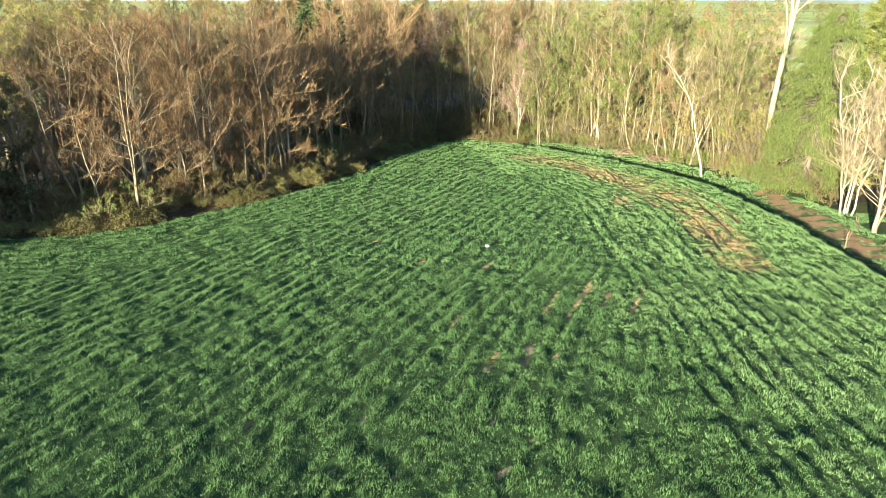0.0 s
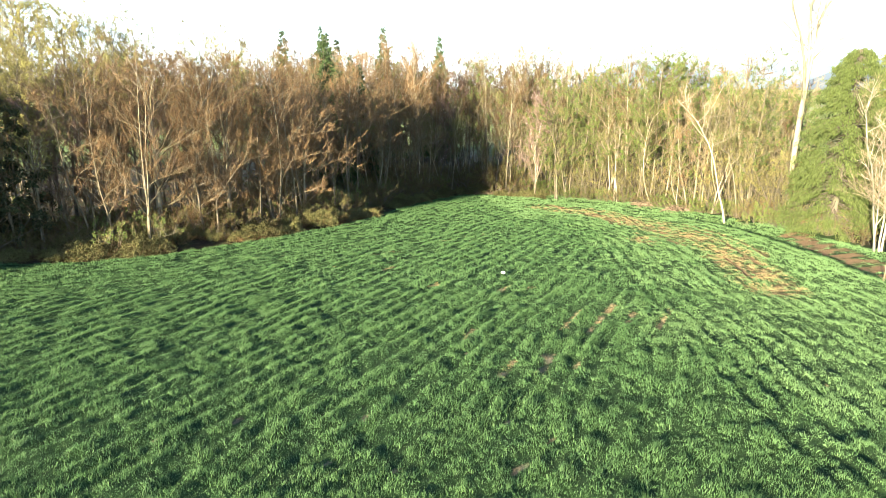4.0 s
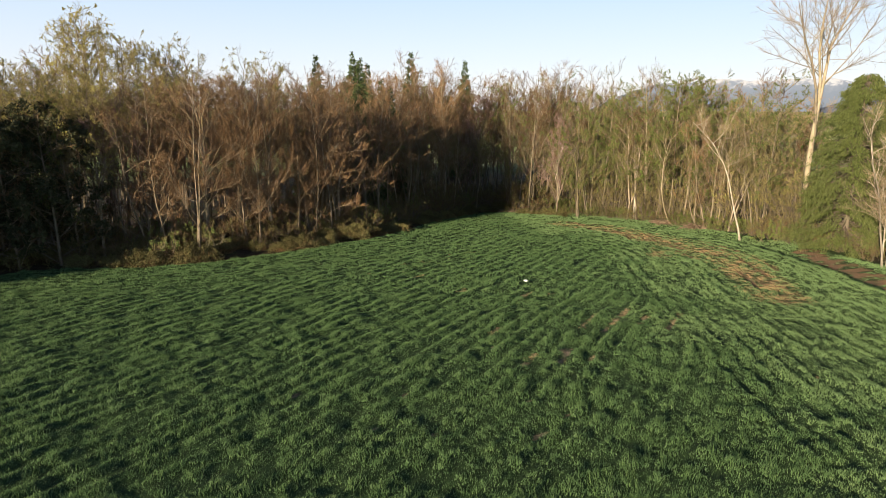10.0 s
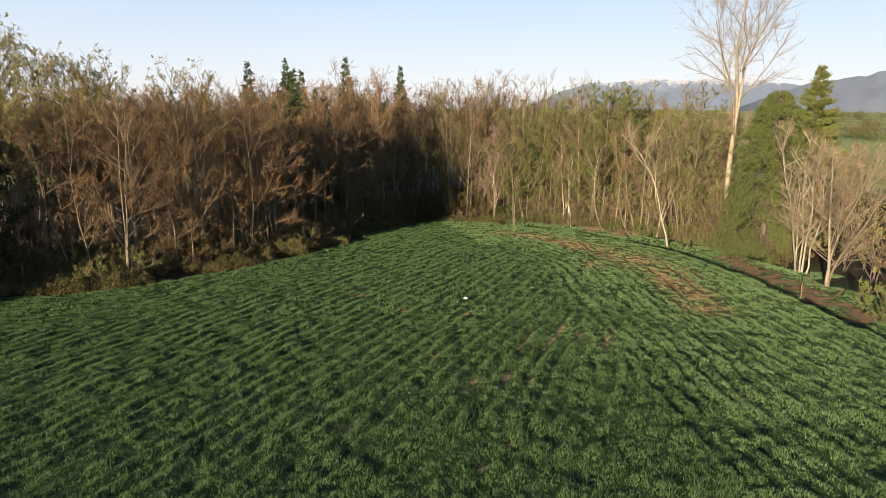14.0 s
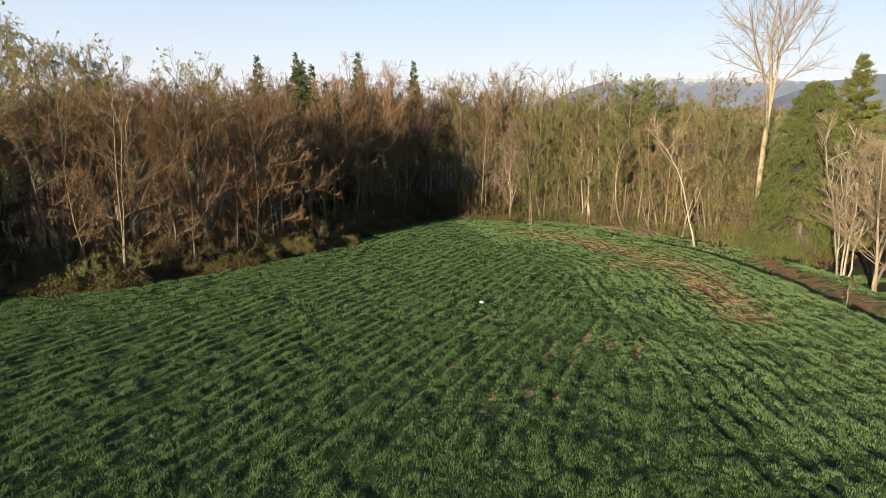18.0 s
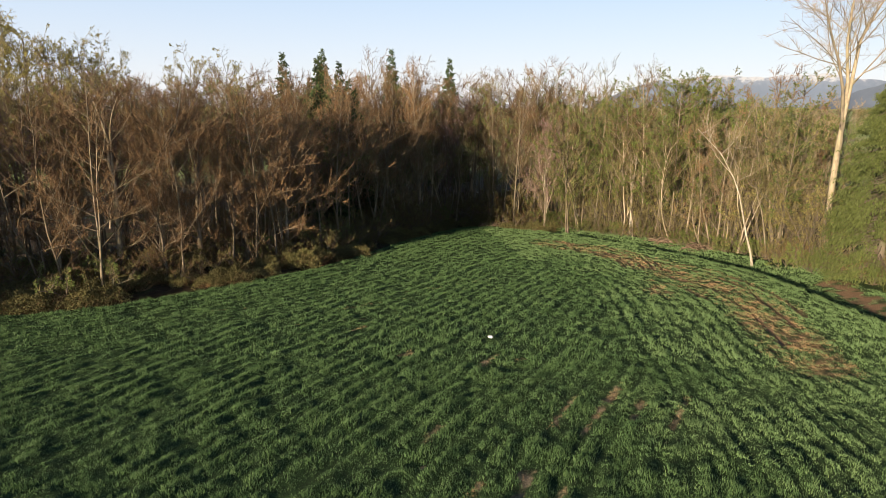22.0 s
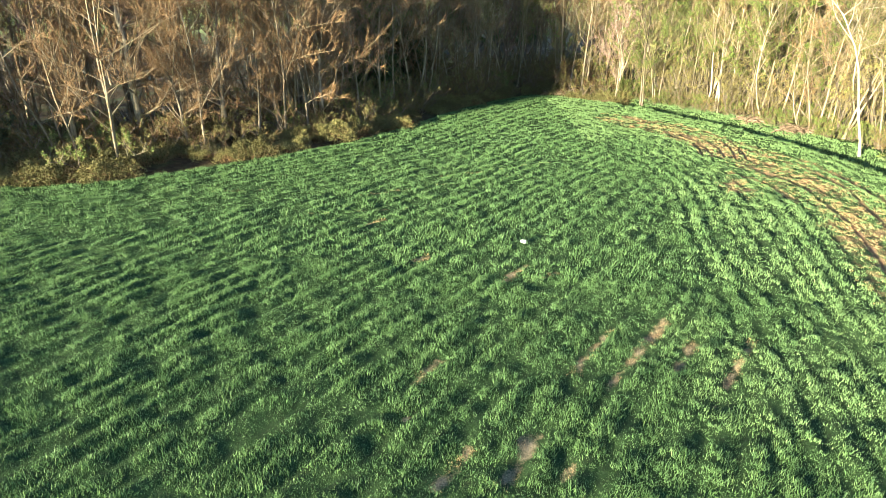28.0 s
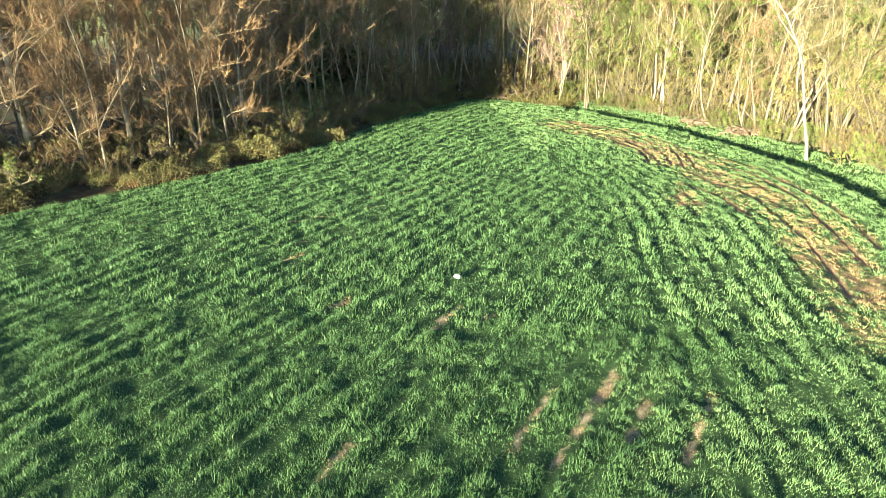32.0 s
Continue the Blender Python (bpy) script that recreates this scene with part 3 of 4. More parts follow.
def conifer(name, label, seed, height, radius, leaf_mat, sprays=2600, group="conifers", power=1.0, droop=0.35, spray=0.55):
    rng = np.random.default_rng(seed)
    root = tagged(new(name), label, "conifer", group)
    paths = [(bent(rng, (0, 0, -0.3), (0, 0, 1), height, 8, 0.02, 0.01), height * 0.014 * (1.02 - np.linspace(0, 1, 8)))]
    P, D, S = [], [], []
    z = height * 0.06
    while z < height * 0.985:
        f = z / height
        for k in range(8):
            L = radius * (1 - f) ** power * rng.uniform(0.6, 1.15) + 0.12
            a = rng.uniform(0, 6.283)
            q = bent(rng, (0, 0, z + rng.uniform(-0.45, 0.45)), (math.cos(a), math.sin(a), -droop + 0.6 * f), L, 5, 0.03, 0.05)
            paths.append((q, 0.035 * (1.1 - np.linspace(0, 1, 5)) * (1.1 - f)))
            n = max(9, int(sprays * L / (radius * height * 1.5)))
            s = rng.uniform(0.15, 1, n) * 4
            i = np.minimum(s.astype(int), 3)
            P.append(q[i] + (q[i + 1] - q[i]) * (s - i)[:, None] + rng.normal(size=(n, 3)) * 0.10)
            D.append(unit(q[i + 1] - q[i]) + rng.normal(size=(n, 3)) * 0.5 + np.array([0, 0, -0.25]))
            S.append(np.full(n, spray * (0.35 + 0.65 * (1 - f))))
        z += height / 50
    P, D = np.concatenate(P), np.concatenate(D)
    part("trunk", mesh_of("trunk", *tubes(paths, 4), BARK_DARK, True), root)
    part("crown", mesh_of("crown", *leaves(rng, P, np.concatenate(S), D, 0.5), leaf_mat), root)
    return root


PLACED = set()


def put(kind, x, y, turn=0.0, size=1.0, sink=0.0, lean=(0, 0), label=""):
    """Stand a tree or bush, or a copy of it, on the land."""
    z = float(land(np.array([x]), np.array([y]))[0])
    m = pose(x, y, z - sink, lean[0], lean[1], turn)
    if kind.name in PLACED:
        return tagged(copy_thing(kind, m @ Matrix.Scale(size / kind.scale[0], 4)), label)
    PLACED.add(kind.name)
    kind.matrix_basis = m @ Matrix.Scale(size, 4)
    return tagged(kind, label)


ONE = ((0, 0, 0, 0, 1),)
TWO = ((0, 0, 0.03, 0, 1), (0.5, 0.2, 0.14, 0.06, 0.85))
alders = [tree("alder_tree", "bare brown alder with pale trunk and fine twigs in the wood", "tree", "bare trees of the wood", BARK_ALDER, TWIG_BROWN, LEAF_RUST, seed=10 + i, height=20 + i % 3, radius=0.13,
               start=(0.12, 0.25, 0.18)[i % 3], limbs=18 if i % 2 else 11, spread=0.29, angle=76, rise=0.05, twigs=760, twig_len=0.95, twig_r=0.02, leaf=900, leaf_size=0.13, leaf_narrow=0.3, stems=ONE if i % 2 else TWO) for i in range(6)]
upright_alders = [tree("upright_alder", "tall bare alder with long pale trunk and feathery orange-brown crown", "tree", "bare trees of the wood", BARK_PALE, TWIG_BROWN, LEAF_RUST, seed=310 + i, height=21 + i % 3, radius=0.125,
                       start=(0.28, 0.42, 0.35)[i % 3], limbs=18, spread=0.21, angle=52, rise=0.09, twigs=700, twig_len=0.95, twig_r=0.021, leaf=900, leaf_size=0.13, leaf_narrow=0.3, wobble=0.035, stems=ONE if i % 2 else TWO) for i in range(4)]
tans = [tree("tan_twigged_tree", "open bare tree with pale stems and straw-coloured twigs", "tree", "bare trees of the wood", BARK_PALE, TWIG_TAN, LEAF_YELLOW, seed=330 + i, height=18 + 2 * i, radius=0.11, start=(0.12, 0.2, 0.16)[i % 3],
             limbs=17, spread=0.27, angle=64, rise=0.05, twigs=560, twig_len=0.95, twig_r=0.018, leaf=500, leaf_size=0.13, wobble=0.07, stems=ONE if i % 2 else TWO) for i in range(3)]
purples = [tree("purple_twigged_tree", "bare tree with fine purplish twigs and pale buds", "tree", "bare trees of the wood", BARK_ALDER, TWIG_PURPLE, LEAF_WHITE, seed=30 + i, height=18, radius=0.12,
                start=0.15, limbs=20, spread=0.22, angle=48, rise=0.08, twigs=640, twig_len=0.95, twig_r=0.019, leaf=520, leaf_size=0.1) for i in range(2)]
olives = [tree("budding_tree", "slender tree with olive young leaves and pale trunk", "tree", "budding trees of the wood", BARK_ALDER, TWIG_OLIVE, LEAF_OLIVE, seed=50 + i, height=20 + 2 * (i % 2), radius=0.12,
               start=(0.2, 0.12, 0.3)[i % 3], limbs=17 if i % 2 else 11, spread=0.26, angle=66, rise=0.05, twigs=420, twig_len=1.0, twig_r=0.02, leaf=4800, leaf_size=0.18, stems=ONE if i % 2 else TWO) for i in range(5)]
yellows = [tree("poplar_tree", "tall tree with thin yellow-green spring leaves", "tree", "budding trees of the wood", BARK_ALDER, TWIG_OLIVE, LEAF_YELLOW, seed=70 + i, height=24, radius=0.2,
                start=0.3, limbs=24, spread=0.23, angle=46, twigs=520, twig_len=1.1, twig_r=0.022, leaf=5200, leaf_size=0.18) for i in range(3)]
greens = [tree("leafy_tree", "broad tree with ivy-green young leaves in the wood", "tree", "budding trees of the wood", BARK_ALDER, TWIG_OLIVE, LEAF_GREEN, seed=60 + i, height=20, radius=0.14, start=0.1, limbs=20, spread=0.25,
               angle=74, rise=0.03, twigs=330, twig_len=1.05, twig_r=0.022, leaf=5600, leaf_size=0.19) for i in range(2)]
rear_alders = [tree("alder_tree", "bare brown alder standing deep in the wood", "tree", "bare trees of the wood", BARK_ALDER, TWIG_BROWN, LEAF_RUST, seed=210 + i, height=20 + i, radius=0.16, start=0.4, limbs=12, spread=0.25, angle=52,
                    rise=0.07, subs=3, twigs=260, twig_len=1.2, twig_r=0.032, leaf=600, leaf_size=0.18, leaf_narrow=0.3) for i in range(3)]
rear_olives = [tree("budding_tree", "slender tree with olive young leaves deep in the wood", "tree", "budding trees of the wood", BARK_ALDER, TWIG_OLIVE, LEAF_OLIVE, seed=220 + i, height=21, radius=0.15, start=0.35, limbs=12, spread=0.26, angle=68,
                    rise=0.06, subs=3, twigs=190, twig_len=1.2, twig_r=0.03, leaf=1100, leaf_size=0.24) for i in range(2)]
firs = [conifer("fir_tree", "dark green pointed fir rising above the bare wood", 90 + i, 24, 4.6, LEAF_FIR, 4200, spray=0.75) for i in range(2)]
saplings = [tree("sapling", "thin budding sapling with olive twigs at the wood's edge", "tree", "saplings", BARK_DARK, TWIG_OLIVE, LEAF_YELLOW, seed=110 + i, height=8, radius=0.055, start=0.15, limbs=8,
                 spread=0.3, angle=56, twigs=170, twig_len=0.8, twig_r=0.016, leaf=500, leaf_size=0.18, subs=3, wobble=0.1, stems=((0, 0, 0.05, 0, 1), (0.5, 0.1, 0.35, 0.1, 0.8), (-0.4, 0.2, -0.3, -0.2, 0.7))) for i in range(3)]
SHRUB_STEMS = tuple((0.6 * math.cos(a), 0.6 * math.sin(a), 0.7 * math.cos(a), 0.7 * math.sin(a), 0.7 + 0.06 * a) for a in (0, 1.3, 2.5, 3.8, 5.0))
shrubs = [tree("shrub", label, "shrub", "undergrowth", BARK_DARK, mat, lf, seed=130 + i, height=3.4, radius=0.03, start=0.1, limbs=6, spread=0.4, angle=62, twigs=200, twig_len=0.6, twig_r=0.014,
               leaf=n * 2, leaf_size=0.13, subs=1, wobble=0.15, stems=SHRUB_STEMS)
          for i, (label, mat, lf, n) in enumerate([("tangled bare brown shrub in the undergrowth", TWIG_BROWN, LEAF_BRAMBLE, 700), ("olive twiggy shrub beside the field", TWIG_OLIVE, LEAF_OLIVE, 800),
                                                    ("green-leaved shrub at the wood's edge", TWIG_OLIVE, LEAF_GREEN, 1400)])]


def bramble(seed):
    rng = np.random.default_rng(seed)
    root = tagged(new("bramble_mound"), "low rounded bramble mound with olive brown leaves beside the field", "bramble", "brambles along the field")
    n = 3000
    a, u = rng.uniform(0, 6.283, n), rng.uniform(0, 1, n)
    r = np.sqrt(u) * (1 + 0.25 * np.sin(3 * a + seed) + 0.15 * np.sin(5 * a))
    x, y = 1.9 * r * np.cos(a), 1.4 * r * np.sin(a)
    z = 1.25 * np.sqrt(np.maximum(0, 1 - np.minimum(1, r / 1.3) ** 2)) * (0.75 + 0.5 * value_noise(x, y, 0.6, seed)) * rng.uniform(0.8, 1.05, n)
    z = z * np.where(rng.uniform(0, 1, n) < 0.3, rng.uniform(0.1, 1, n), 1)
    P = np.stack([x, y, z], 1)
    part("leaves", mesh_of("leaves", *leaves(rng, P, 0.12, rng.normal(size=(n, 3)) + np.array([0, 0, 0.2]), 0.7), LEAF_BRAMBLE), root)
    k = 300
    a = rng.uniform(0, 6.283, k)
    b = np.stack([1.5 * np.cos(a) * rng.uniform(0, 1, k), 1.1 * np.sin(a) * rng.uniform(0, 1, k), np.zeros(k)], 1)
    d = np.stack([np.cos(a), np.sin(a), rng.uniform(0.3, 2.5, k)], 1)
    part("cane_tangle", mesh_of("cane_tangle", *cones(b, d, rng.uniform(0.8, 1.7, k), 0.013), TWIG_BROWN), root)
    return root


brambles = [bramble(150 + i) for i in range(3)]


def cedar(height, radius):
    """A dense cedar: overlapping hanging sprays on drooping boughs round a tapering column."""
    rng = np.random.default_rng(200)
    root = tagged(new("cedar_tree"), "dense bright green cedar column clothed to the ground", "conifer")
    boughs, P, D = [(bent(rng, (0, 0, -0.3), (0, 0, 1), height, 8, 0.02, 0.01), 0.45 * (1.02 - np.linspace(0, 1, 8)))], [], []
    for i in range(640):
        f = rng.uniform(0.01, 0.985) ** 1.05
        a = rng.uniform(0, 6.283)
        out = radius * (1 - f ** 3.0) ** 0.8 * (1 + 0.10 * math.sin(3 * a + 9 * f)) * rng.uniform(0.78, 1.10) + 0.25
        q = bent(rng, (0, 0, f * height + 0.25 * out), (math.cos(a), math.sin(a), -0.1), out, 5, -0.12, 0.03)
        boughs.append((q, 0.04 * (1.1 - np.linspace(0, 1, 5))))
        n = 84
        s = (1 - 0.42 * rng.uniform(0, 1, n) ** 1.6) * 4
        k = np.minimum(s.astype(int), 3)
        p = q[k] + (q[k + 1] - q[k]) * (s - k)[:, None] + rng.normal(size=(n, 3)) * np.array([0.24, 0.24, 0.16])
        P.append(p)
        D.append(np.array([0.6 * math.cos(a), 0.6 * math.sin(a), -1.3]) + rng.normal(size=(n, 3)) * 0.4)
    part("trunk", mesh_of("trunk", *tubes(boughs, 4), BARK_DARK, True), root)
    part("crown", mesh_of("crown", *leaves(rng, np.concatenate(P), 0.27, np.concatenate(D), 0.4), LEAF_CEDAR), root)
    return root


# the wood: trees scattered with room between them
place = np.random.default_rng(5)


def scatter(n, box, keep, gap, taken):
    got = []
    for _ in range(n * 30):
        x, y = place.uniform(box[0], box[2]), place.uniform(box[1], box[3])
        if keep(x, y) and all((x - a) ** 2 + (y - b) ** 2 > gap * gap for a, b in taken):
            taken.append((x, y))
            got.append((x, y))
            if len(got) == n:
                break
    return got


def outside(x, y):
    return float(edge_distance(np.array([x]), np.array([y]))[0][0])


def stand(kinds, chances, x, y, low, high):
    k = kinds[place.choice(len(kinds), p=chances)]
    if outside(x, y) > 13:
        k = rear_alders if k is alders or k is upright_alders and outside(x, y) > 22 else rear_olives if k is olives else k
    put(k[place.integers(len(k))], x, y, place.uniform(0, 360), place.uniform(low, high), lean=place.normal(0, 2.5, 2))


taken = [(-33, 66), (-29.5, 67), (-17, 80), (38.5, 64), (42, 61), (41, 55), (42, 80), (37.7, 87.8), (-33.5, 67), (-31, 70.4), (-24.2, 83), (-27, 71), (-24, 118), (33, 117), (14, 118), (19.5, 116), (38, 70), (42, 70), (39.5, 76), (40.5, 78), (38, 73.5), (37.5, 78), (40, 73)]
for x, y in scatter(105, (-72, 56, -10, 112), lambda x, y: 3.5 < outside(x, y) < 27 and y < 118 + 0.6 * x + 20, 2.4, taken):
    if x < -41:
        low = 0.72 if y < 74 else 0.95 if x > -50 else 1.12
        stand([alders, olives, yellows], [0.15, 0.1, 0.75], x, y, low, low + 0.16)
    else:
        stand([alders, upright_alders, purples, olives], [0.5, 0.24, 0.18, 0.08], x, y, 0.84, 1.02)
for x, y in scatter(84, (-34, 98, 22, 142), lambda x, y: outside(x, y) > 3.5 and y > 116 - 0.5 * abs(x - 4), 2.6, taken):
    stand([upright_alders, alders, purples, olives], [0.62, 0.12, 0.1, 0.16], x, y, 1.08, 1.3)
for x, y in scatter(85, (12, 76, 62, 140), lambda x, y: 7.5 < outside(x, y) < 34 and x < 0.5 * (y + 4), 2.7, taken):
    if x > 34 and y < 104:
        stand([tans, olives, greens, alders], [0.5, 0.2, 0.15, 0.15], x, y, 0.74, 1.0)
    else:
        stand([upright_alders, olives, greens, yellows, purples], [0.17, 0.38, 0.43, 0.0, 0.02], x, y, 0.86, 1.24)
for x, y in scatter(9, (14, 84, 44, 120), lambda x, y: 9 < outside(x, y) < 16 and x < 0.5 * (y + 4), 7, []):
    put(greens[place.integers(2)], x, y, place.uniform(0, 360), place.uniform(0.6, 0.85), label="low broad tree thick with ivy-green leaves")
for x, y in scatter(16, (44, 62, 62, 100), lambda x, y: x > 0.5 * (y + 4), 3.0, taken):
    stand([alders, olives], [0.5, 0.5], x, y, 0.5, 0.68)
for x, y in scatter(30, (-60, 150, 95, 230), lambda x, y: True, 5.0, taken):
    stand([alders, olives, purples], [0.5, 0.35, 0.15], x, y, 1.1, 1.3)
# trees added, mostly out of view, to shade the wood's far corner from behind
ivied = tree("ivied_tree", "dense dark-leaved tree added to shade the corner of the wood", "tree", "ivied trees", BARK_ALDER, TWIG_BROWN, LEAF_SHADE_TREE, seed=66, height=19, radius=0.2, start=0.04, limbs=26, spread=0.27,
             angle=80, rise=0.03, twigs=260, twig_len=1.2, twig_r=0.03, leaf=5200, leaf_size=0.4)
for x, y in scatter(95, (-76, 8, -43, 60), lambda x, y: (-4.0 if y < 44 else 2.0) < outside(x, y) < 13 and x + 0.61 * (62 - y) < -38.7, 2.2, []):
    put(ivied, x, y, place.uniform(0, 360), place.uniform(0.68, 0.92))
for x, y in scatter(64, (-105, 96, -26, 150), lambda x, y: outside(x, y) > 24, 3.6, taken):
    stand([alders, olives, yellows], [0.6, 0.2, 0.2], x, y, 1.03, 1.2)
for x, y in scatter(26, (-112, 60, -64, 100), lambda x, y: outside(x, y) > 14, 3.2, taken):
    stand([alders, olives], [0.6, 0.4], x, y, 0.8, 0.95)
for x, y, s in [(-22.3, 184, 1.55), (-6.4, 186, 1.45), (-31, 143, 1.4), (-27.6, 143, 1.3), (-24.5, 116, 1.15), (-20.5, 119, 1.05), (-39, 141, 1.38), (-28, 121, 1.05), (-20.6, 99.0, 1.08), (-16.4, 104.0, 0.92), (-23.5, 103.5, 0.9)]:
    put(firs[place.integers(2)], x, y, place.uniform(0, 360), s)

# undergrowth and brambles along the edge
for i in range(3, 16):
    (ax, ay), (bx, by) = EDGE[i], EDGE[i + 1]
    L = math.hypot(bx - ax, by - ay)
    nx, ny = -(by - ay) / L, (bx - ax) / L
    n = max(2, int(L / 1.3))
    for j in range(n):
        f = (j + place.uniform(0, 1)) / n
        o = place.uniform(0.9, 5.5)
        put(brambles[place.integers(3)], ax + f * (bx - ax) + nx * o, ay + f * (by - ay) + ny * o, place.uniform(0, 360), place.uniform(0.8, 1.6), sink=0.3)
for x, y in scatter(66, (-46, 54, -8, 112), lambda x, y: 3.2 < outside(x, y) < 10, 1.4, []):
    put(shrubs[0], x, y, place.uniform(0, 360), place.uniform(0.6, 1.4))
for x, y in scatter(46, (-34, 88, 10, 126), lambda x, y: 3.6 < outside(x, y) < 13, 1.6, []):
    put(shrubs[0], x, y, place.uniform(0, 360), place.uniform(1.1, 2.1))
for x, y in scatter(20, (-34, 96, 14, 145), lambda x, y: 9 < outside(x, y) < 30, 2.4, []):
    put(shrubs[0], x, y, place.uniform(0, 360), place.uniform(1.4, 2.2))
for x, y in scatter(80, (-60, 56, 48, 132), lambda x, y: (4 if x < 14 else 8.5) < outside(x, y) < 20 and y > 52 and x < 45, 1.6, []):
    k = place.choice(3, p=[0.8, 0.15, 0.05] if x < 8 else [0.25, 0.4, 0.35])
    put(shrubs[k], x, y, place.uniform(0, 360), place.uniform(0.7, 1.7 if x < 8 else 1.3))
for x, y in scatter(78, (8, 60, 46, 126), lambda x, y: 7.0 < outside(x, y) < 11 and y > 70, 1.3, []):
    put(shrubs[place.choice(3, p=[0.4, 0.35, 0.25])], x, y, place.uniform(0, 360), place.uniform(0.5, 1.15))
for x, y in scatter(34, (10, 60, 46, 124), lambda x, y: 7.5 < outside(x, y) < 13 and y > 74, 2.0, []):
    put(saplings[place.integers(3)], x, y, place.uniform(0, 360), place.uniform(0.8, 1.4))

# ---- single trees ----
big = tree("cottonwood_tree", "tall bare cottonwood with pale forking limbs above the wood", "tree", "", BARK_OLD, TWIG_TAN, split=True, seed=7, height=34, radius=0.36, start=0.52, limbs=11, spread=0.24, angle=50, rise=0.06,
           twigs=1500, twig_len=1.3, twig_r=0.016, subs=8, wobble=0.02, limb=0.42, stems=((0, 0, 0, 0, 1, (-0.2, 0, 8), (-0.1, 0, 14), (0.1, 0, 19), (0.6, 0, 24.5), (2.5, 0, 29), (5, 0, 33)),
           (0, 0, 0, 0, 0.8, (-0.2, 0, 8), (-0.1, 0, 14), (0.0, 0, 18.5), (-0.6, 0.4, 24), (-0.5, 0.6, 29), (0.2, 0.6, 35)), (0, 0, 0, 0, 0.55, (-0.2, 0, 8), (-0.1, 0, 14), (-0.2, 0, 18), (-1.6, -0.4, 22.5), (-3.4, -0.5, 26.5), (-4.3, -0.5, 30))))
put(big, 42.4, 80.0, 0)
put(cedar(20.5, 5.2), 43.2, 71.5)
cypress = conifer("cypress_tree", "tall olive green conifer with pointed top behind the birches", 97, 24.0, 6.0, LEAF_CYPRESS, 26000, "", 0.72, 0.3, 0.42)
put(cypress, 50.9, 76.0)
birch = tree("birch_clump", "clump of slender white bare birch stems", "tree", "", BARK_WHITE, TWIG_TAN, split=True, seed=8, height=16, radius=0.10, start=0.25, limbs=10, spread=0.2, angle=52, rise=0.07, twigs=1500, twig_len=0.8, twig_r=0.011, limb=0.45,
             stems=((-0.5, -0.2, 0, 0, 1, (-1.0, 0, 4.7), (-2.3, 0, 10.3), (-3.3, 0, 14), (-3.1, 0, 16.3)), (0.1, 0.1, 0, 0, 0.95, (-0.5, 0, 5.9), (-1.0, 0, 10.9), (-0.9, 0, 15.7)),
                    (0.5, 0.4, 0, 0, 0.95, (0, 0, 5.7), (0, 0, 10.1), (0.5, 0, 15.1)), (0.3, -0.3, 0, 0, 0.85, (0.7, 0, 5), (1.4, 0.2, 9.5), (2.2, 0.3, 13.5)), (-0.1, 0.5, 0, 0, 0.8, (-0.3, 0.5, 6), (-0.2, 0.8, 13))))
put(birch, 42.2, 61.4, sink=0.35)
spreading = tree("spreading_tree", "bare spreading tree with stout trunk and tan twigs", "tree", "", BARK_OLD, TWIG_TAN, split=True, seed=9, height=14, radius=0.15, start=0.16, limbs=13, spread=0.36, angle=72, rise=0.05,
                 twigs=3000, twig_len=0.9, twig_r=0.012, subs=8, limb=0.28, stems=((0, 0, 0, 0, 1, (-0.5, 0, 4.4), (-1.1, 0, 9.6), (-1.5, 0, 14.6)), (0, 0, 0, 0, 0.85, (-0.3, 0, 3.4), (0.8, 0, 6.7), (1.8, 0, 9.6), (2.3, 0, 13)),
                 (0.1, 0.2, 0, 0, 0.75, (0.5, 0.2, 2.6), (2.6, 0.3, 6), (4.4, 0.3, 9), (5.4, 0.3, 12.5))))
put(spreading, 41.2, 55.0, sink=0.3)
put(saplings[0], 46.5, 55.5, 40, 1.3)
put(saplings[1], 47.5, 62.0, 80, 1.5)
leaning = tree("leaning_tree", "slender pale bare tree arching sideways out of the wood's edge", "tree", "", BARK_WHITE, TWIG_TAN, LEAF_YELLOW, split=True, seed=21, height=18, radius=0.13, start=0.5, limbs=9, spread=0.26, angle=60, twigs=240,
               twig_len=1.0, leaf=200, leaf_size=0.15, stems=((0, 0, 0, 0, 1, (-1.5, 0, 4.5), (-2.9, 0, 9.6), (-4.7, 0, 12.8), (-8.1, -0.4, 16)),))
put(leaning, 35.3, 81.4)
crooked = tree("crooked_tree", "bare tree with a crooked white trunk at the wood's edge", "tree", "", BARK_WHITE, TWIG_OLIVE, LEAF_OLIVE, split=True, seed=22, height=17, radius=0.24, start=0.4, limbs=12, spread=0.24, angle=60, twigs=360,
               leaf=700, leaf_size=0.16, stems=((0, 0, 0, 0, 1, (0.6, 0, 2.5), (2.0, 0, 5.5), (1.8, 0, 9), (2.8, 0, 17)),))
put(crooked, 32.6, 115.5)
snag = tree("snag", "dead white trunk with short broken limbs before the wood", "tree", "", BARK_WHITE, TWIG_TAN, seed=23, height=15, radius=0.22, start=0.55, limbs=5, spread=0.12, angle=40, twigs=30, subs=1,
            stems=((0, 0, 0, 0, 1, (0.3, 0, 5), (-0.2, 0, 9), (0.8, 0, 14)), (0.1, 0, 0, 0, 0.7, (0, 0, 5), (-1.2, 0, 10.5))))
put(snag, 14.2, 117.5)
put(snag, 19.6, 115.0, 150, 1.1)
put(snag, 26.5, 106.0, 60, 0.9)
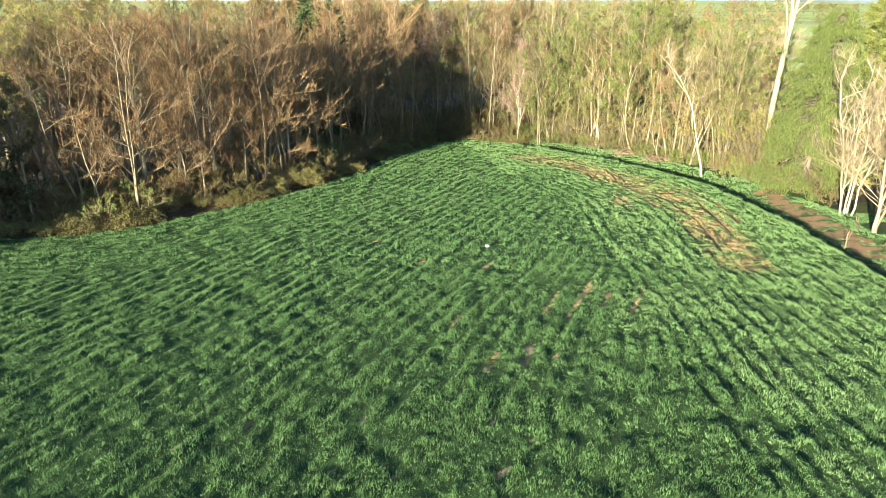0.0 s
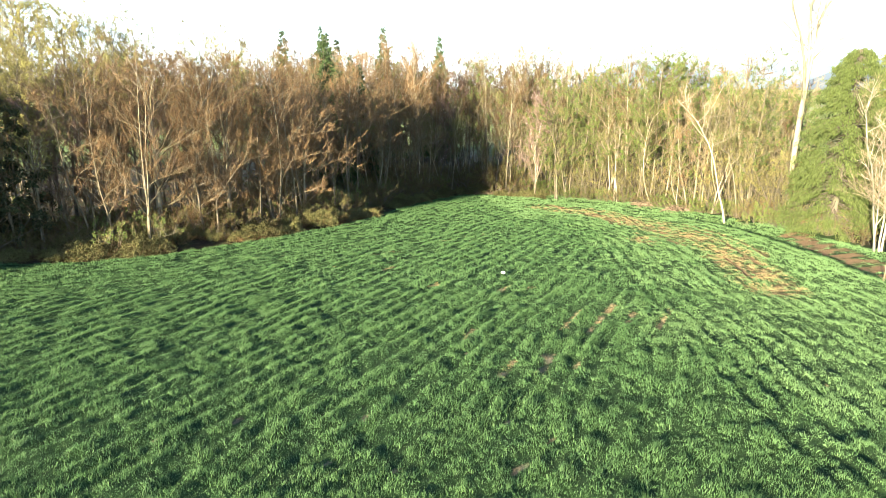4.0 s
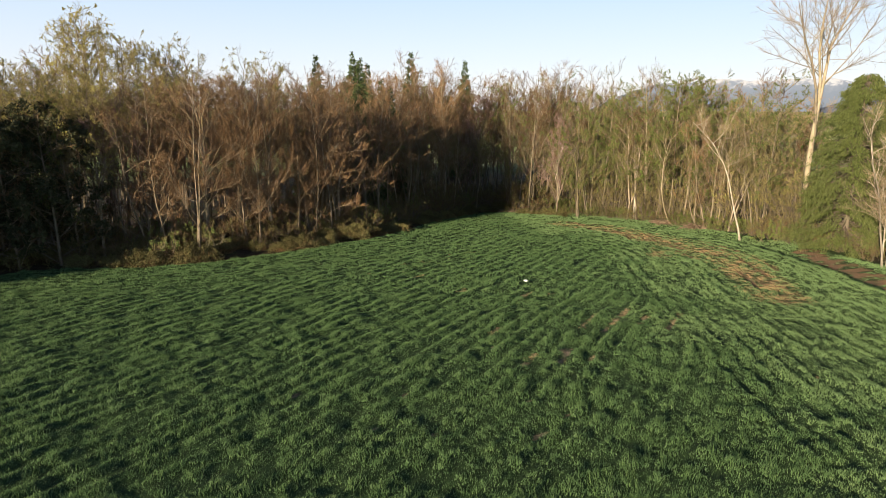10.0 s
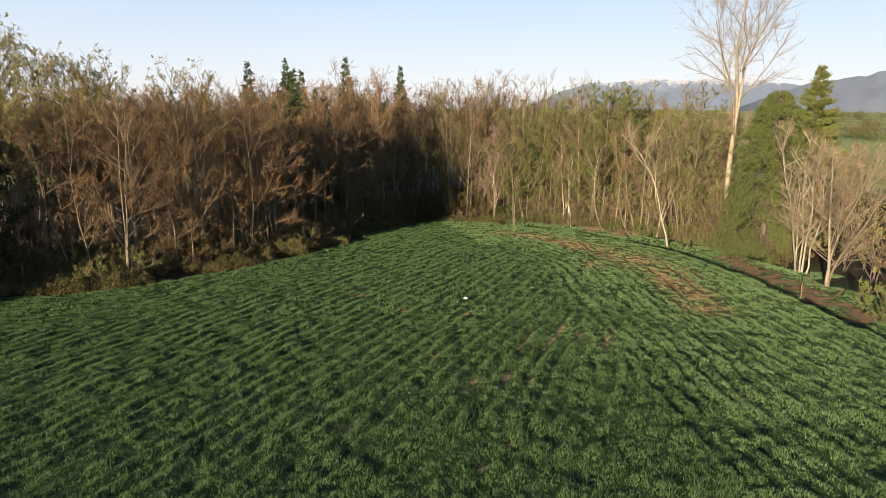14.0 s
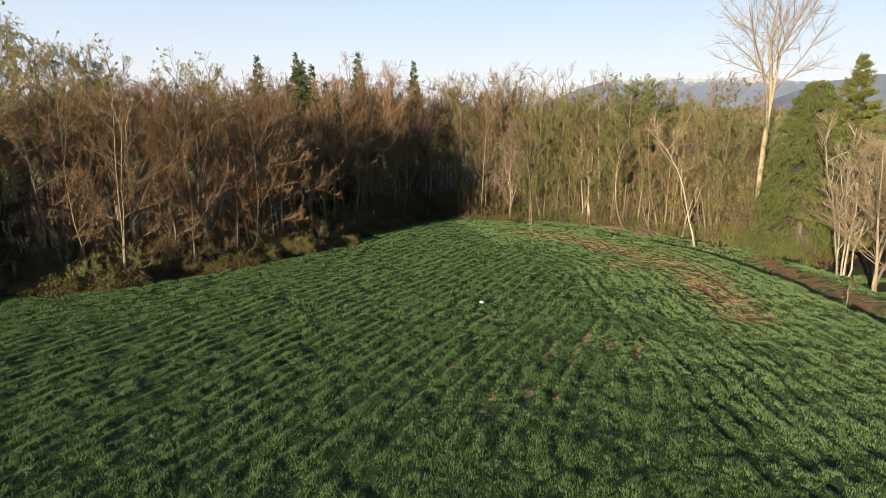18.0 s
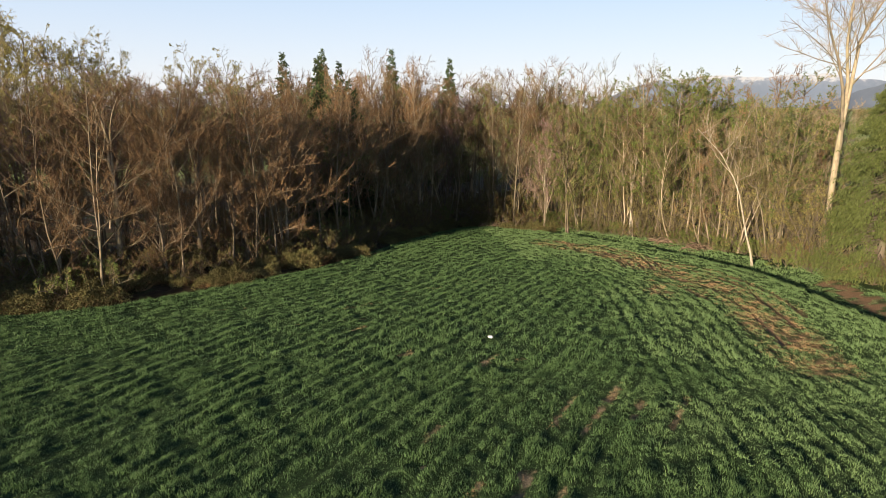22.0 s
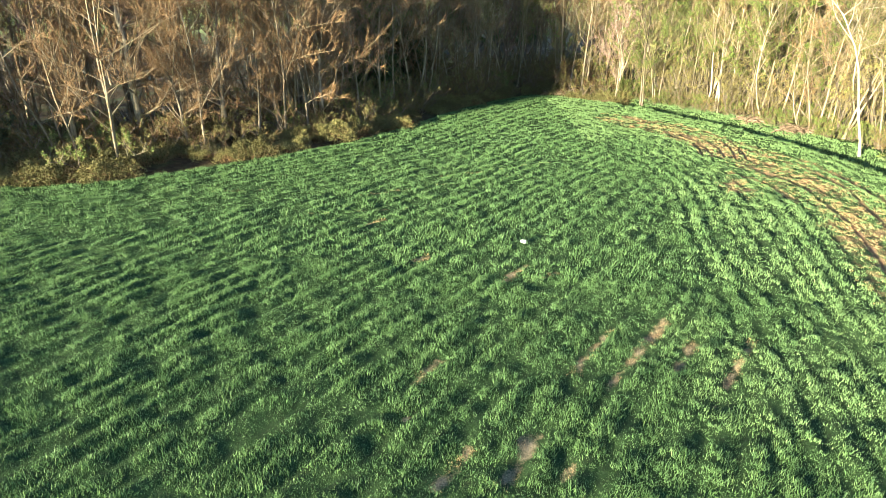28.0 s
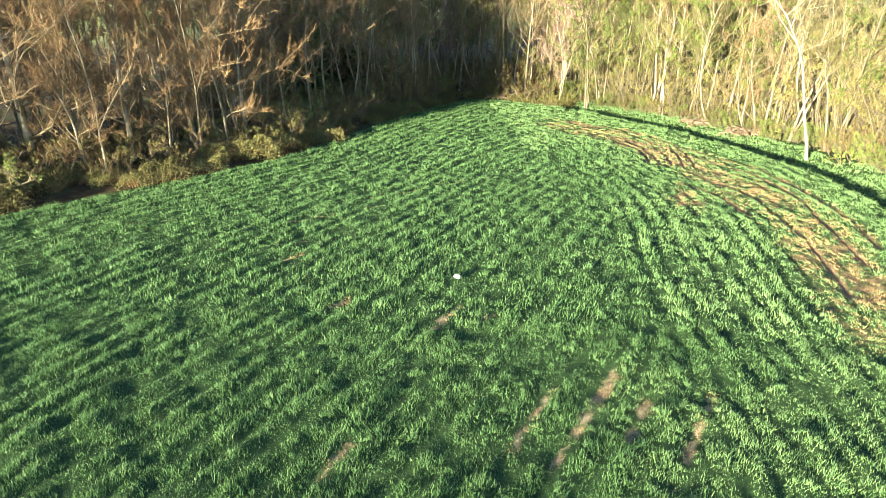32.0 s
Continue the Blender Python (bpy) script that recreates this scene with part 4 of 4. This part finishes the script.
slender = [tree("slender_tree", "slender pale-stemmed tree with sparse twigs at the wood's front", "tree", "pale stems along the wood", BARK_PALE, TWIG_OLIVE, LEAF_OLIVE, seed=240 + i, height=15, radius=0.13, start=0.45, limbs=9, spread=0.2, angle=50,
                rise=0.06, twigs=170, twig_len=1.0, twig_r=0.024, leaf=260, leaf_size=0.16, wobble=0.09, stems=(((0, 0, 0.05, 0, 1),), ((0, 0, 0.1, 0.05, 1), (0.3, 0.1, -0.2, 0, 0.85)), ((0, 0, -0.2, 0.1, 1),))[i]) for i in range(3)]
for x, y in scatter(30, (-14, 84, 42, 124), lambda x, y: (3.0 if x < 8 else 7.2) < outside(x, y) < (7.0 if x < 8 else 10.5) and x < 0.5 * (y + 4), 1.7, []):
    put(slender[place.integers(3)], x, y, place.uniform(0, 360), place.uniform(0.65, 1.2), lean=place.normal(0, 4, 2))
# pale stems that stand out along the front of the wood: place and bends
for i, (x, y, bends) in enumerate([(5.3, 119, ((-0.2, 0, 8.6), (-0.6, 0, 19.0), (-1.2, 0, 24.0))),
                                   (8.5, 118, ((0.6, 0, 3.3), (1.3, 0, 10.1), (1.3, 0, 18.3))),
                                   (14.6, 121, ((-0.3, 0, 6.7), (-1.0, 0, 12.6), (-2.8, 0, 20.4), (-3.9, 0, 24.4))),
                                   (13.9, 116, ((0.6, 0, 3.7), (2.1, 0, 9.4), (3.4, 0, 14.4), (3.5, 0, 23.3))),
                                   (19.8, 113, ((-1.3, 0, 5.1), (-2.4, 0, 9.2), (-3.2, 0, 16.0))),
                                   (22.1, 112, ((0.2, 0, 5.9), (0.4, 0, 12.8), (0.7, 0, 19.6), (0.5, 0, 27.0))),
                                   (26.6, 109, ((-0.2, 0, 6.0), (-0.3, 0, 11.8), (-1.4, 0, 22.9))),
                                   (28.7, 108, ((-0.6, 0, 4.9), (-0.6, 0, 8.8), (-0.8, 0, 16.3))),
                                   (30.9, 106, ((-0.6, 0, 6.3), (-0.7, 0, 12.8), (-0.5, 0, 19.2), (-3.8, 0, 24.5))),
                                   (37.2, 101, ((0.1, 0, 4.8), (-0.1, 0, 9.3), (-1.2, 0, 16.4))),
                                   (37.9, 84, ((-0.9, 0, 4.8), (-2.2, 0, 8.6), (-4.2, 0, 10.2))),
                                   (39.6, 86, ((-1.1, 0, 5.3), (-2.0, 0, 11.4), (-3.2, 0, 18.8))),
                                   (38.5, 88, ((-0.7, 0, 4.9), (-0.9, 0, 10.4), (-2.4, 0, 19.5)))]):
    top = bends[-1][2]
    stem = tree("pale_stem_tree", "slender pale-barked tree with thin crown at the front of the wood", "tree", "pale stems along the wood", BARK_PALE, TWIG_OLIVE, LEAF_OLIVE, split=True, seed=260 + i, height=top, radius=0.10 + 0.0018 * top, start=0.5, limbs=9,
                spread=0.2, angle=45, rise=0.08, twigs=230, twig_len=0.9, twig_r=0.016, leaf=420, leaf_size=0.15, stems=((0, 0, 0, 0, 1, *bends),))
    put(stem, x, y)
OLD = dict(bark_mat=BARK_PALE, twig_mat=TWIG_BROWN, leaf_mat=LEAF_RUST, category="tree", group="")
first = tree("old_alder", "broad bare alder with pale leaning trunk and long low limbs", **OLD, split=True, seed=31, height=20, radius=0.32, start=0.1, limbs=17, spread=0.36, angle=86, rise=0.03, twigs=5000, twig_len=0.85, twig_r=0.014,
             leaf=4200, leaf_size=0.1, leaf_narrow=0.3, subs=6, stems=((0, 0, 0, 0, 1, (0.3, 0, 5.5), (0.5, 0, 10.5), (0.3, 0, 15), (-1.3, 0, 19)), (0, 0, 0, 0, 0.6, (0.3, 0, 5.5), (0.5, 0, 10.5), (0.5, 0.1, 14.5), (1.6, 0.2, 18))))
put(first, -33.5, 67.0)
second = tree("old_alder", "bare forked alder with pale upright trunk and brown twigs", **OLD, split=True, seed=32, height=20, radius=0.34, start=0.12, limbs=15, spread=0.29, angle=76, rise=0.05, twigs=4400, twig_len=0.85, twig_r=0.014,
              leaf=4000, leaf_size=0.1, leaf_narrow=0.3, subs=6, stems=((0, 0, 0, 0, 1, (0.2, 0, 4), (0.6, 0, 9), (1.4, 0, 13), (0.4, 0, 15.6), (-1.2, 0, 19)), (0, 0, 0, 0, 0.75, (0.2, 0, 4), (0.6, 0, 9), (1.3, 0.1, 13), (3.0, 0.2, 15.4), (3.7, 0.2, 19))))
put(second, -30.8, 70.4)
third = tree("leaning_alder", "many-stemmed bare alder leaning over the brambles with golden tips", **{**OLD, "leaf_mat": LEAF_YELLOW}, split=True, seed=33, height=14, radius=0.18, start=0.25, limbs=11, spread=0.26, angle=50, rise=0.07, twigs=1900,
             twig_len=0.8, twig_r=0.014, leaf=2200, leaf_size=0.12, subs=5, stems=((0, 0, 0, 0, 0.8, (1.8, 0, 3.3), (4.0, 0, 6.2), (6.2, -0.3, 7.8)), (0.1, 0.2, 0, 0, 1, (1.8, 0, 4.8), (3.4, 0, 10), (4.0, 0, 14.6)), (0, 0.3, 0, 0, 1, (0.9, 0, 5), (1.8, 0, 10), (2.2, 0, 14)), (-0.3, 0, 0, 0, 0.6, (-0.8, 0, 4), (-1.4, 0.2, 8.5))))
put(third, -24.2, 83.0)
for x, y, a, k in [(-27.0, 71.0, 90, 0.78), (-23.5, 76.0, 200, 0.62), (-37.5, 66.0, 140, 0.7), (-36.5, 62.0, 20, 0.55), (-28.5, 66.8, 260, 0.5), (-20.5, 80.5, 310, 0.6)]:
    put(second, x, y, a, k)
blossom = tree("blossom_shrub", "tall twiggy shrub with pale blossom beside the track", "shrub", "", BARK_DARK, TWIG_BROWN, LEAF_WHITE, seed=41, height=7, radius=0.06, start=0.1, limbs=9, spread=0.4, angle=60, twigs=800, twig_len=0.9,
               twig_r=0.016, leaf=900, leaf_size=0.11, stems=SHRUB_STEMS)
put(blossom, 46.5, 50.5)
put(blossom, 45.0, 46.0, 100, 0.8)
for x, y, k in [(40.0, 46.8, 0.9), (41.2, 44.0, 0.8), (38.8, 43.2, 0.55), (39.8, 91.5, 0.6), (36.8, 95.5, 0.5), (31.5, 101, 0.5)]:
    put(shrubs[2], x, y, 57 * k * x, k, label="low green-leaved shrub beside the field")


# ---- dead wood and small things ----
def brush_pile(x, y, seed, size):
    rng = np.random.default_rng(seed)
    root = tagged(new("brush_pile"), "pile of cut brown branches at the field's corner", "brush pile", "brush piles")
    for i in range(56):
        p = rng.normal(size=3) * np.array([1.5, 0.7, 0.3]) * size
        b = part("branch", BRANCH[i % 4], root)
        b.matrix_basis = pose(p[0], p[1], abs(p[2]) + 0.08, rng.uniform(-20, 20), rng.uniform(-14, 14), rng.uniform(0, 360)) @ Matrix.Scale(rng.uniform(0.6, 1.3), 4)
    root.matrix_basis = pose(x, y, float(land(np.array([x]), np.array([y]))[0]), 0, 0, rng.uniform(-30, 30))


BRANCH = []
for i in range(4):
    r = np.random.default_rng(390 + i)
    limb_line = bent(r, (-1.1, 0, 0), (1, 0, 0.05), 2.2, 5, 0.0, 0.12)
    fork = bent(r, limb_line[2], (1, 0.5, 0.3), 0.8, 3, 0.0, 0.1)
    BRANCH.append(mesh_of("branch", *tubes([(limb_line, np.array([0.06, 0.05, 0.04, 0.03, 0.012])), (fork, np.array([0.03, 0.02, 0.008]))], 5), WOOD_CUT, True))
for i, (x, y, k) in enumerate([(4.5, 116.5, 1.0), (8.5, 115.3, 0.9), (12.0, 112.8, 0.7), (32.5, 91.5, 0.8), (29.0, 97.0, 0.6)]):
    brush_pile(x, y, 400 + i, k)


def log(x, y, length, radius, turn, label):
    rng = np.random.default_rng(int(x * 10))
    P = bent(rng, (-length / 2, 0, radius * 0.8), (1, 0, 0.02), length, 8, 0.0, 0.03)
    P[:, 2] = radius * 0.8 + 0.05 * np.sin(np.arange(8))
    limbs = [(P, radius * (1 - 0.45 * np.linspace(0, 1, 8)))]
    for k in (2, 4, 5):
        d = rng.normal(size=3) + np.array([0.5, 0, 0.8])
        limbs.append((bent(rng, P[k], d, length * 0.18, 4, 0.02, 0.1), radius * 0.35 * (1 - 0.8 * np.linspace(0, 1, 4))))
    root = tagged(new("fallen_log", mesh_of("fallen_log", *tubes(limbs, 7), WOOD_CUT, True)), label, "log", "fallen logs")
    root.matrix_basis = pose(x, y, float(land(np.array([x]), np.array([y]))[0]), 0, 0, turn)


log(33.8, 92.0, 5.5, 0.22, -35, "fallen orange-brown log at the wood's edge")
log(39.2, 84.5, 3.0, 0.14, -50, "thin fallen branch beside the dirt track")
log(41.0, 57.5, 4.2, 0.16, 65, "weathered fallen log lying by the birches")
log(40.5, 52.0, 3.2, 0.10, 40, "weathered fallen branch lying by the track")
log(10.0, 116.2, 4.5, 0.16, 15, "pale fallen log before the dark wood")

stick_paths = [(np.array([(0, 0, -0.2), (0.05, 0, 0.7), (-0.02, 0.02, 1.3), (0.1, 0, 1.9)]), np.array([0.06, 0.05, 0.04, 0.02])), (np.array([(0.03, 0, 0.9), (0.3, 0.1, 1.3), (0.45, 0.1, 1.7)]), np.array([0.03, 0.02, 0.01]))]
stick = tagged(new("broken_stick", mesh_of("broken_stick", *tubes(stick_paths, 6), WOOD_CUT, True)), "forked bare stick standing upright beside the bank", "stick")
stick.matrix_basis = pose(36.2, 51.5, float(land(np.array([36.2]), np.array([51.5]))[0]))

bm = bmesh.new()
bmesh.ops.create_icosphere(bm, subdivisions=3, radius=0.16)
for v in bm.verts:
    v.co *= 1 + 0.35 * noise.noise(v.co * 9)
    v.co.x *= 1.25
    v.co.z = max(-0.08, v.co.z * 0.6)
sack = bpy.data.meshes.new("plastic_sack")
bm.to_mesh(sack)
bm.free()
sack.materials.append(PLASTIC)
sack_ob = tagged(new("plastic_sack", sack), "small crumpled white plastic sack lying in the grass", "sack")
sack_ob.matrix_basis = pose(3.9, 50.5, float(field_height(np.array([3.9]), np.array([50.5]))[0]) + 0.12)


# ---- distance ----
def ridge(name, label, mat, points, depth, seed):
    """A range of hills from a line of (x, y, height)."""
    p = np.array(points, float)
    k = np.linspace(0, len(p) - 1, 160)
    line = np.stack([np.interp(k, np.arange(len(p)), p[:, c]) for c in range(3)], 1)
    rough = 0.10 * (value_noise(k * 9, k * 0, 6.0, seed) - 0.5) + 0.05 * (value_noise(k * 9, k * 0, 1.7, seed + 1) - 0.5)
    line[:, 2] *= 1 + 2.2 * rough
    away = unit(line[:, :2])
    rows = []
    for f, h in ((-1.0, 0.0), (-0.7, 0.3), (-0.35, 0.65), (0, 1.0), (0.5, 0.3), (1.0, 0.0)):
        q = line.copy()
        q[:, :2] += away * f * depth
        q[:, 2] = -14 + (line[:, 2] + 14) * (h + 0.16 * (value_noise(k * 5, k * 0 + f * 7, 2.0, seed + 2) - 0.5) * (0 < h < 1))
        rows.append(q)
    V = np.concatenate(rows)
    n = len(line)
    i = (np.arange(5)[:, None] * n + np.arange(n - 1)[None]).reshape(-1)
    F = np.stack([i, i + 1, i + 1 + n, i + n], -1)
    return tagged(new(name, mesh_of(name, V, F, mat)), label, "mountain", kind="structure")


ridge("backdrop_mountain", "haze-tinted blue snow-capped mountain range on the horizon", MOUNTAIN, [(560, 3480, -12), (640, 3470, 30), (760, 3450, 90), (930, 3420, 125), (1150, 3350, 142), (1370, 3270, 132), (1600, 3150, 138), (1900, 3000, 115)], 150, 5)
ridge("backdrop_hill", "long haze-tinted blue hill on the horizon", HILL, [(1380, 2800, -14), (1500, 2700, 50), (1620, 2600, 96), (1760, 2480, 120), (1900, 2330, 150), (2200, 2000, 175), (2600, 1500, 160)], 150, 9)


def far_woods():
    rng = np.random.default_rng(500)
    P, S = [], []
    for y0, x0, x1, n, h in ((620, 60, 800, 60, 12), (900, -100, 1300, 100, 15), (1400, 100, 1900, 130, 18)):
        for _ in range(n):
            f = rng.uniform(0, 1)
            x, y = x0 + f * (x1 - x0), y0 - 0.25 * f * (x1 - x0) + rng.normal() * 25
            z = float(land(np.array([x]), np.array([y]), False)[0])
            k = 170
            q = rng.normal(size=(k, 3)) * np.array([h * 0.3, h * 0.3, h * 0.26]) + np.array([x, y, z + h * 0.5])
            q[:, 2] = np.maximum(q[:, 2], z)
            P.append(q)
            S.append(np.full(k, h * 0.1))
    P, S = np.concatenate(P), np.concatenate(S)
    return tagged(new("far_trees", mesh_of("far_trees", *leaves(rng, P, S, None, 0.8), LEAF_BRAMBLE)), "distant brown-green rows of trees across the plain", "trees", kind="stuff")


far_woods()


# ---- the crop ----
def crop(name, label, mat, verge, bands, short, dry=False):
    rng = np.random.default_rng(300)
    V = []
    for y0, y1, s, nb, w, tall in bands:
        gx, gy = np.meshgrid(np.arange(-64, 46, s), np.arange(y0, y1, s))
        x = gx.ravel() + rng.uniform(-0.5, 0.5, gx.size) * s
        y = gy.ravel() + rng.uniform(-0.5, 0.5, gx.size) * s
        ok = (x > -0.92 * (y + 6) - 6) & (x < 0.85 * (y + 6) + 8)
        x, y = x[ok], y[ok]
        phase, d = row_phase(x, y)
        which = edge_distance(x, y)[1]
        east = (which >= 15) & (which <= 26)
        strip = east & (d > -7 - 13 * value_noise(x, y, 3.0, 22) - 9 * value_noise(x, y, 0.03, 23))
        beyond = east & (d > 1.7) & (d < 7 * value_noise(x, y, 3.5, 21) + 5)
        ok = (((d < 0.15) | beyond) & strip) if verge else ((d < 0.15) & ~strip)
        if dry:
            ok = d < 0
        x, y, phase = x[ok], y[ok], phase[ok]
        mud, cut = bare(x, y)
        if dry:  # dead stalks where the crop is worn thin
            ok = (mud > rng.uniform(0.18, 0.75, len(x))) & (cut < 0.35)
            x, y, phase, mud = x[ok], y[ok], phase[ok], 0 * mud[ok]
        clump = 0.26 + 0.74 * smooth(0.37, 0.58, 0.48 * value_noise(x, y, 0.5, 11) + 0.34 * value_noise(x, y, 1.1, 13) + 0.18 * value_noise(x, y, 2.6, 12))
        rows = 0.5 + 0.5 * np.cos(phase * 2 * np.pi / ROW)
        gap = np.exp(-(np.sin(np.pi * (phase / ROW - 0.5 * ROW)) / 0.42) ** 2) * smooth(0.25, 0.65, value_noise(x, y, 1.3, 14))
        vigour = clump * (0.7 + 0.3 * rows) * (1 - 0.97 * gap) * rng.uniform(0.7, 1.2, len(x)) * (1 - np.clip(mud * 1.15, 0, 1))
        ok = (vigour > 0.10 * rng.uniform(0, 1, len(x)) + 0.01) & (mud < rng.uniform(0.35, 0.8, len(x)))
        x, y, vigour = x[ok], y[ok], vigour[ok]
        n = len(x)
        m = n * nb
        a = rng.uniform(0, 6.283, m)
        off = np.sqrt(rng.uniform(0, 1, m)) * 0.8 * s
        bx, by = np.repeat(x, nb) + off * np.cos(a), np.repeat(y, nb) + off * np.sin(a)
        bz = np.repeat(field_height(x, y), nb) - 0.02
        h = np.repeat((0.05 + 0.35 * vigour) * tall * short, nb) * rng.uniform(0.55, 1.2, m)
        out, lean = rng.uniform(0.1, 0.8, m) * h, rng.uniform(0, 6.283, m)
        tip = np.stack([bx + out * np.cos(lean), by + out * np.sin(lean), bz + h], 1)
        b = rng.uniform(0, 6.283, m)
        sx, sy = np.cos(b) * w, np.sin(b) * w
        V.append(np.stack([np.stack([bx - sx, by - sy, bz], 1), np.stack([bx + sx, by + sy, bz], 1), tip], 1).reshape(-1, 3))
    V = np.concatenate(V)
    me = mesh_of(name, V, np.arange(len(V)).reshape(-1, 3), mat)
    return tagged(new(name, me), label, "grass", kind="stuff")


crop("grass", "short green tussocky grass crop in faint drill rows", GRASS, False, ((4, 46, 0.18, 14, 0.011, 0.66), (46, 72, 0.25, 10, 0.018, 0.8), (72, 118, 0.31, 8, 0.029, 0.8)), 1.0)
crop("verge_grass", "pale yellow-green short grass along the bank", VERGE, True, ((8, 46, 0.19, 13, 0.011, 0.78), (46, 76, 0.25, 11, 0.018, 1.0), (76, 118, 0.31, 9, 0.032, 1.0)), 0.8)
crop("straw_stubble", "dry orange-tan straw and stubble on the worn headland", STUBBLE, False, ((28, 46, 0.16, 12, 0.010, 0.5), (46, 102, 0.17, 11, 0.018, 0.55)), 0.5, True)
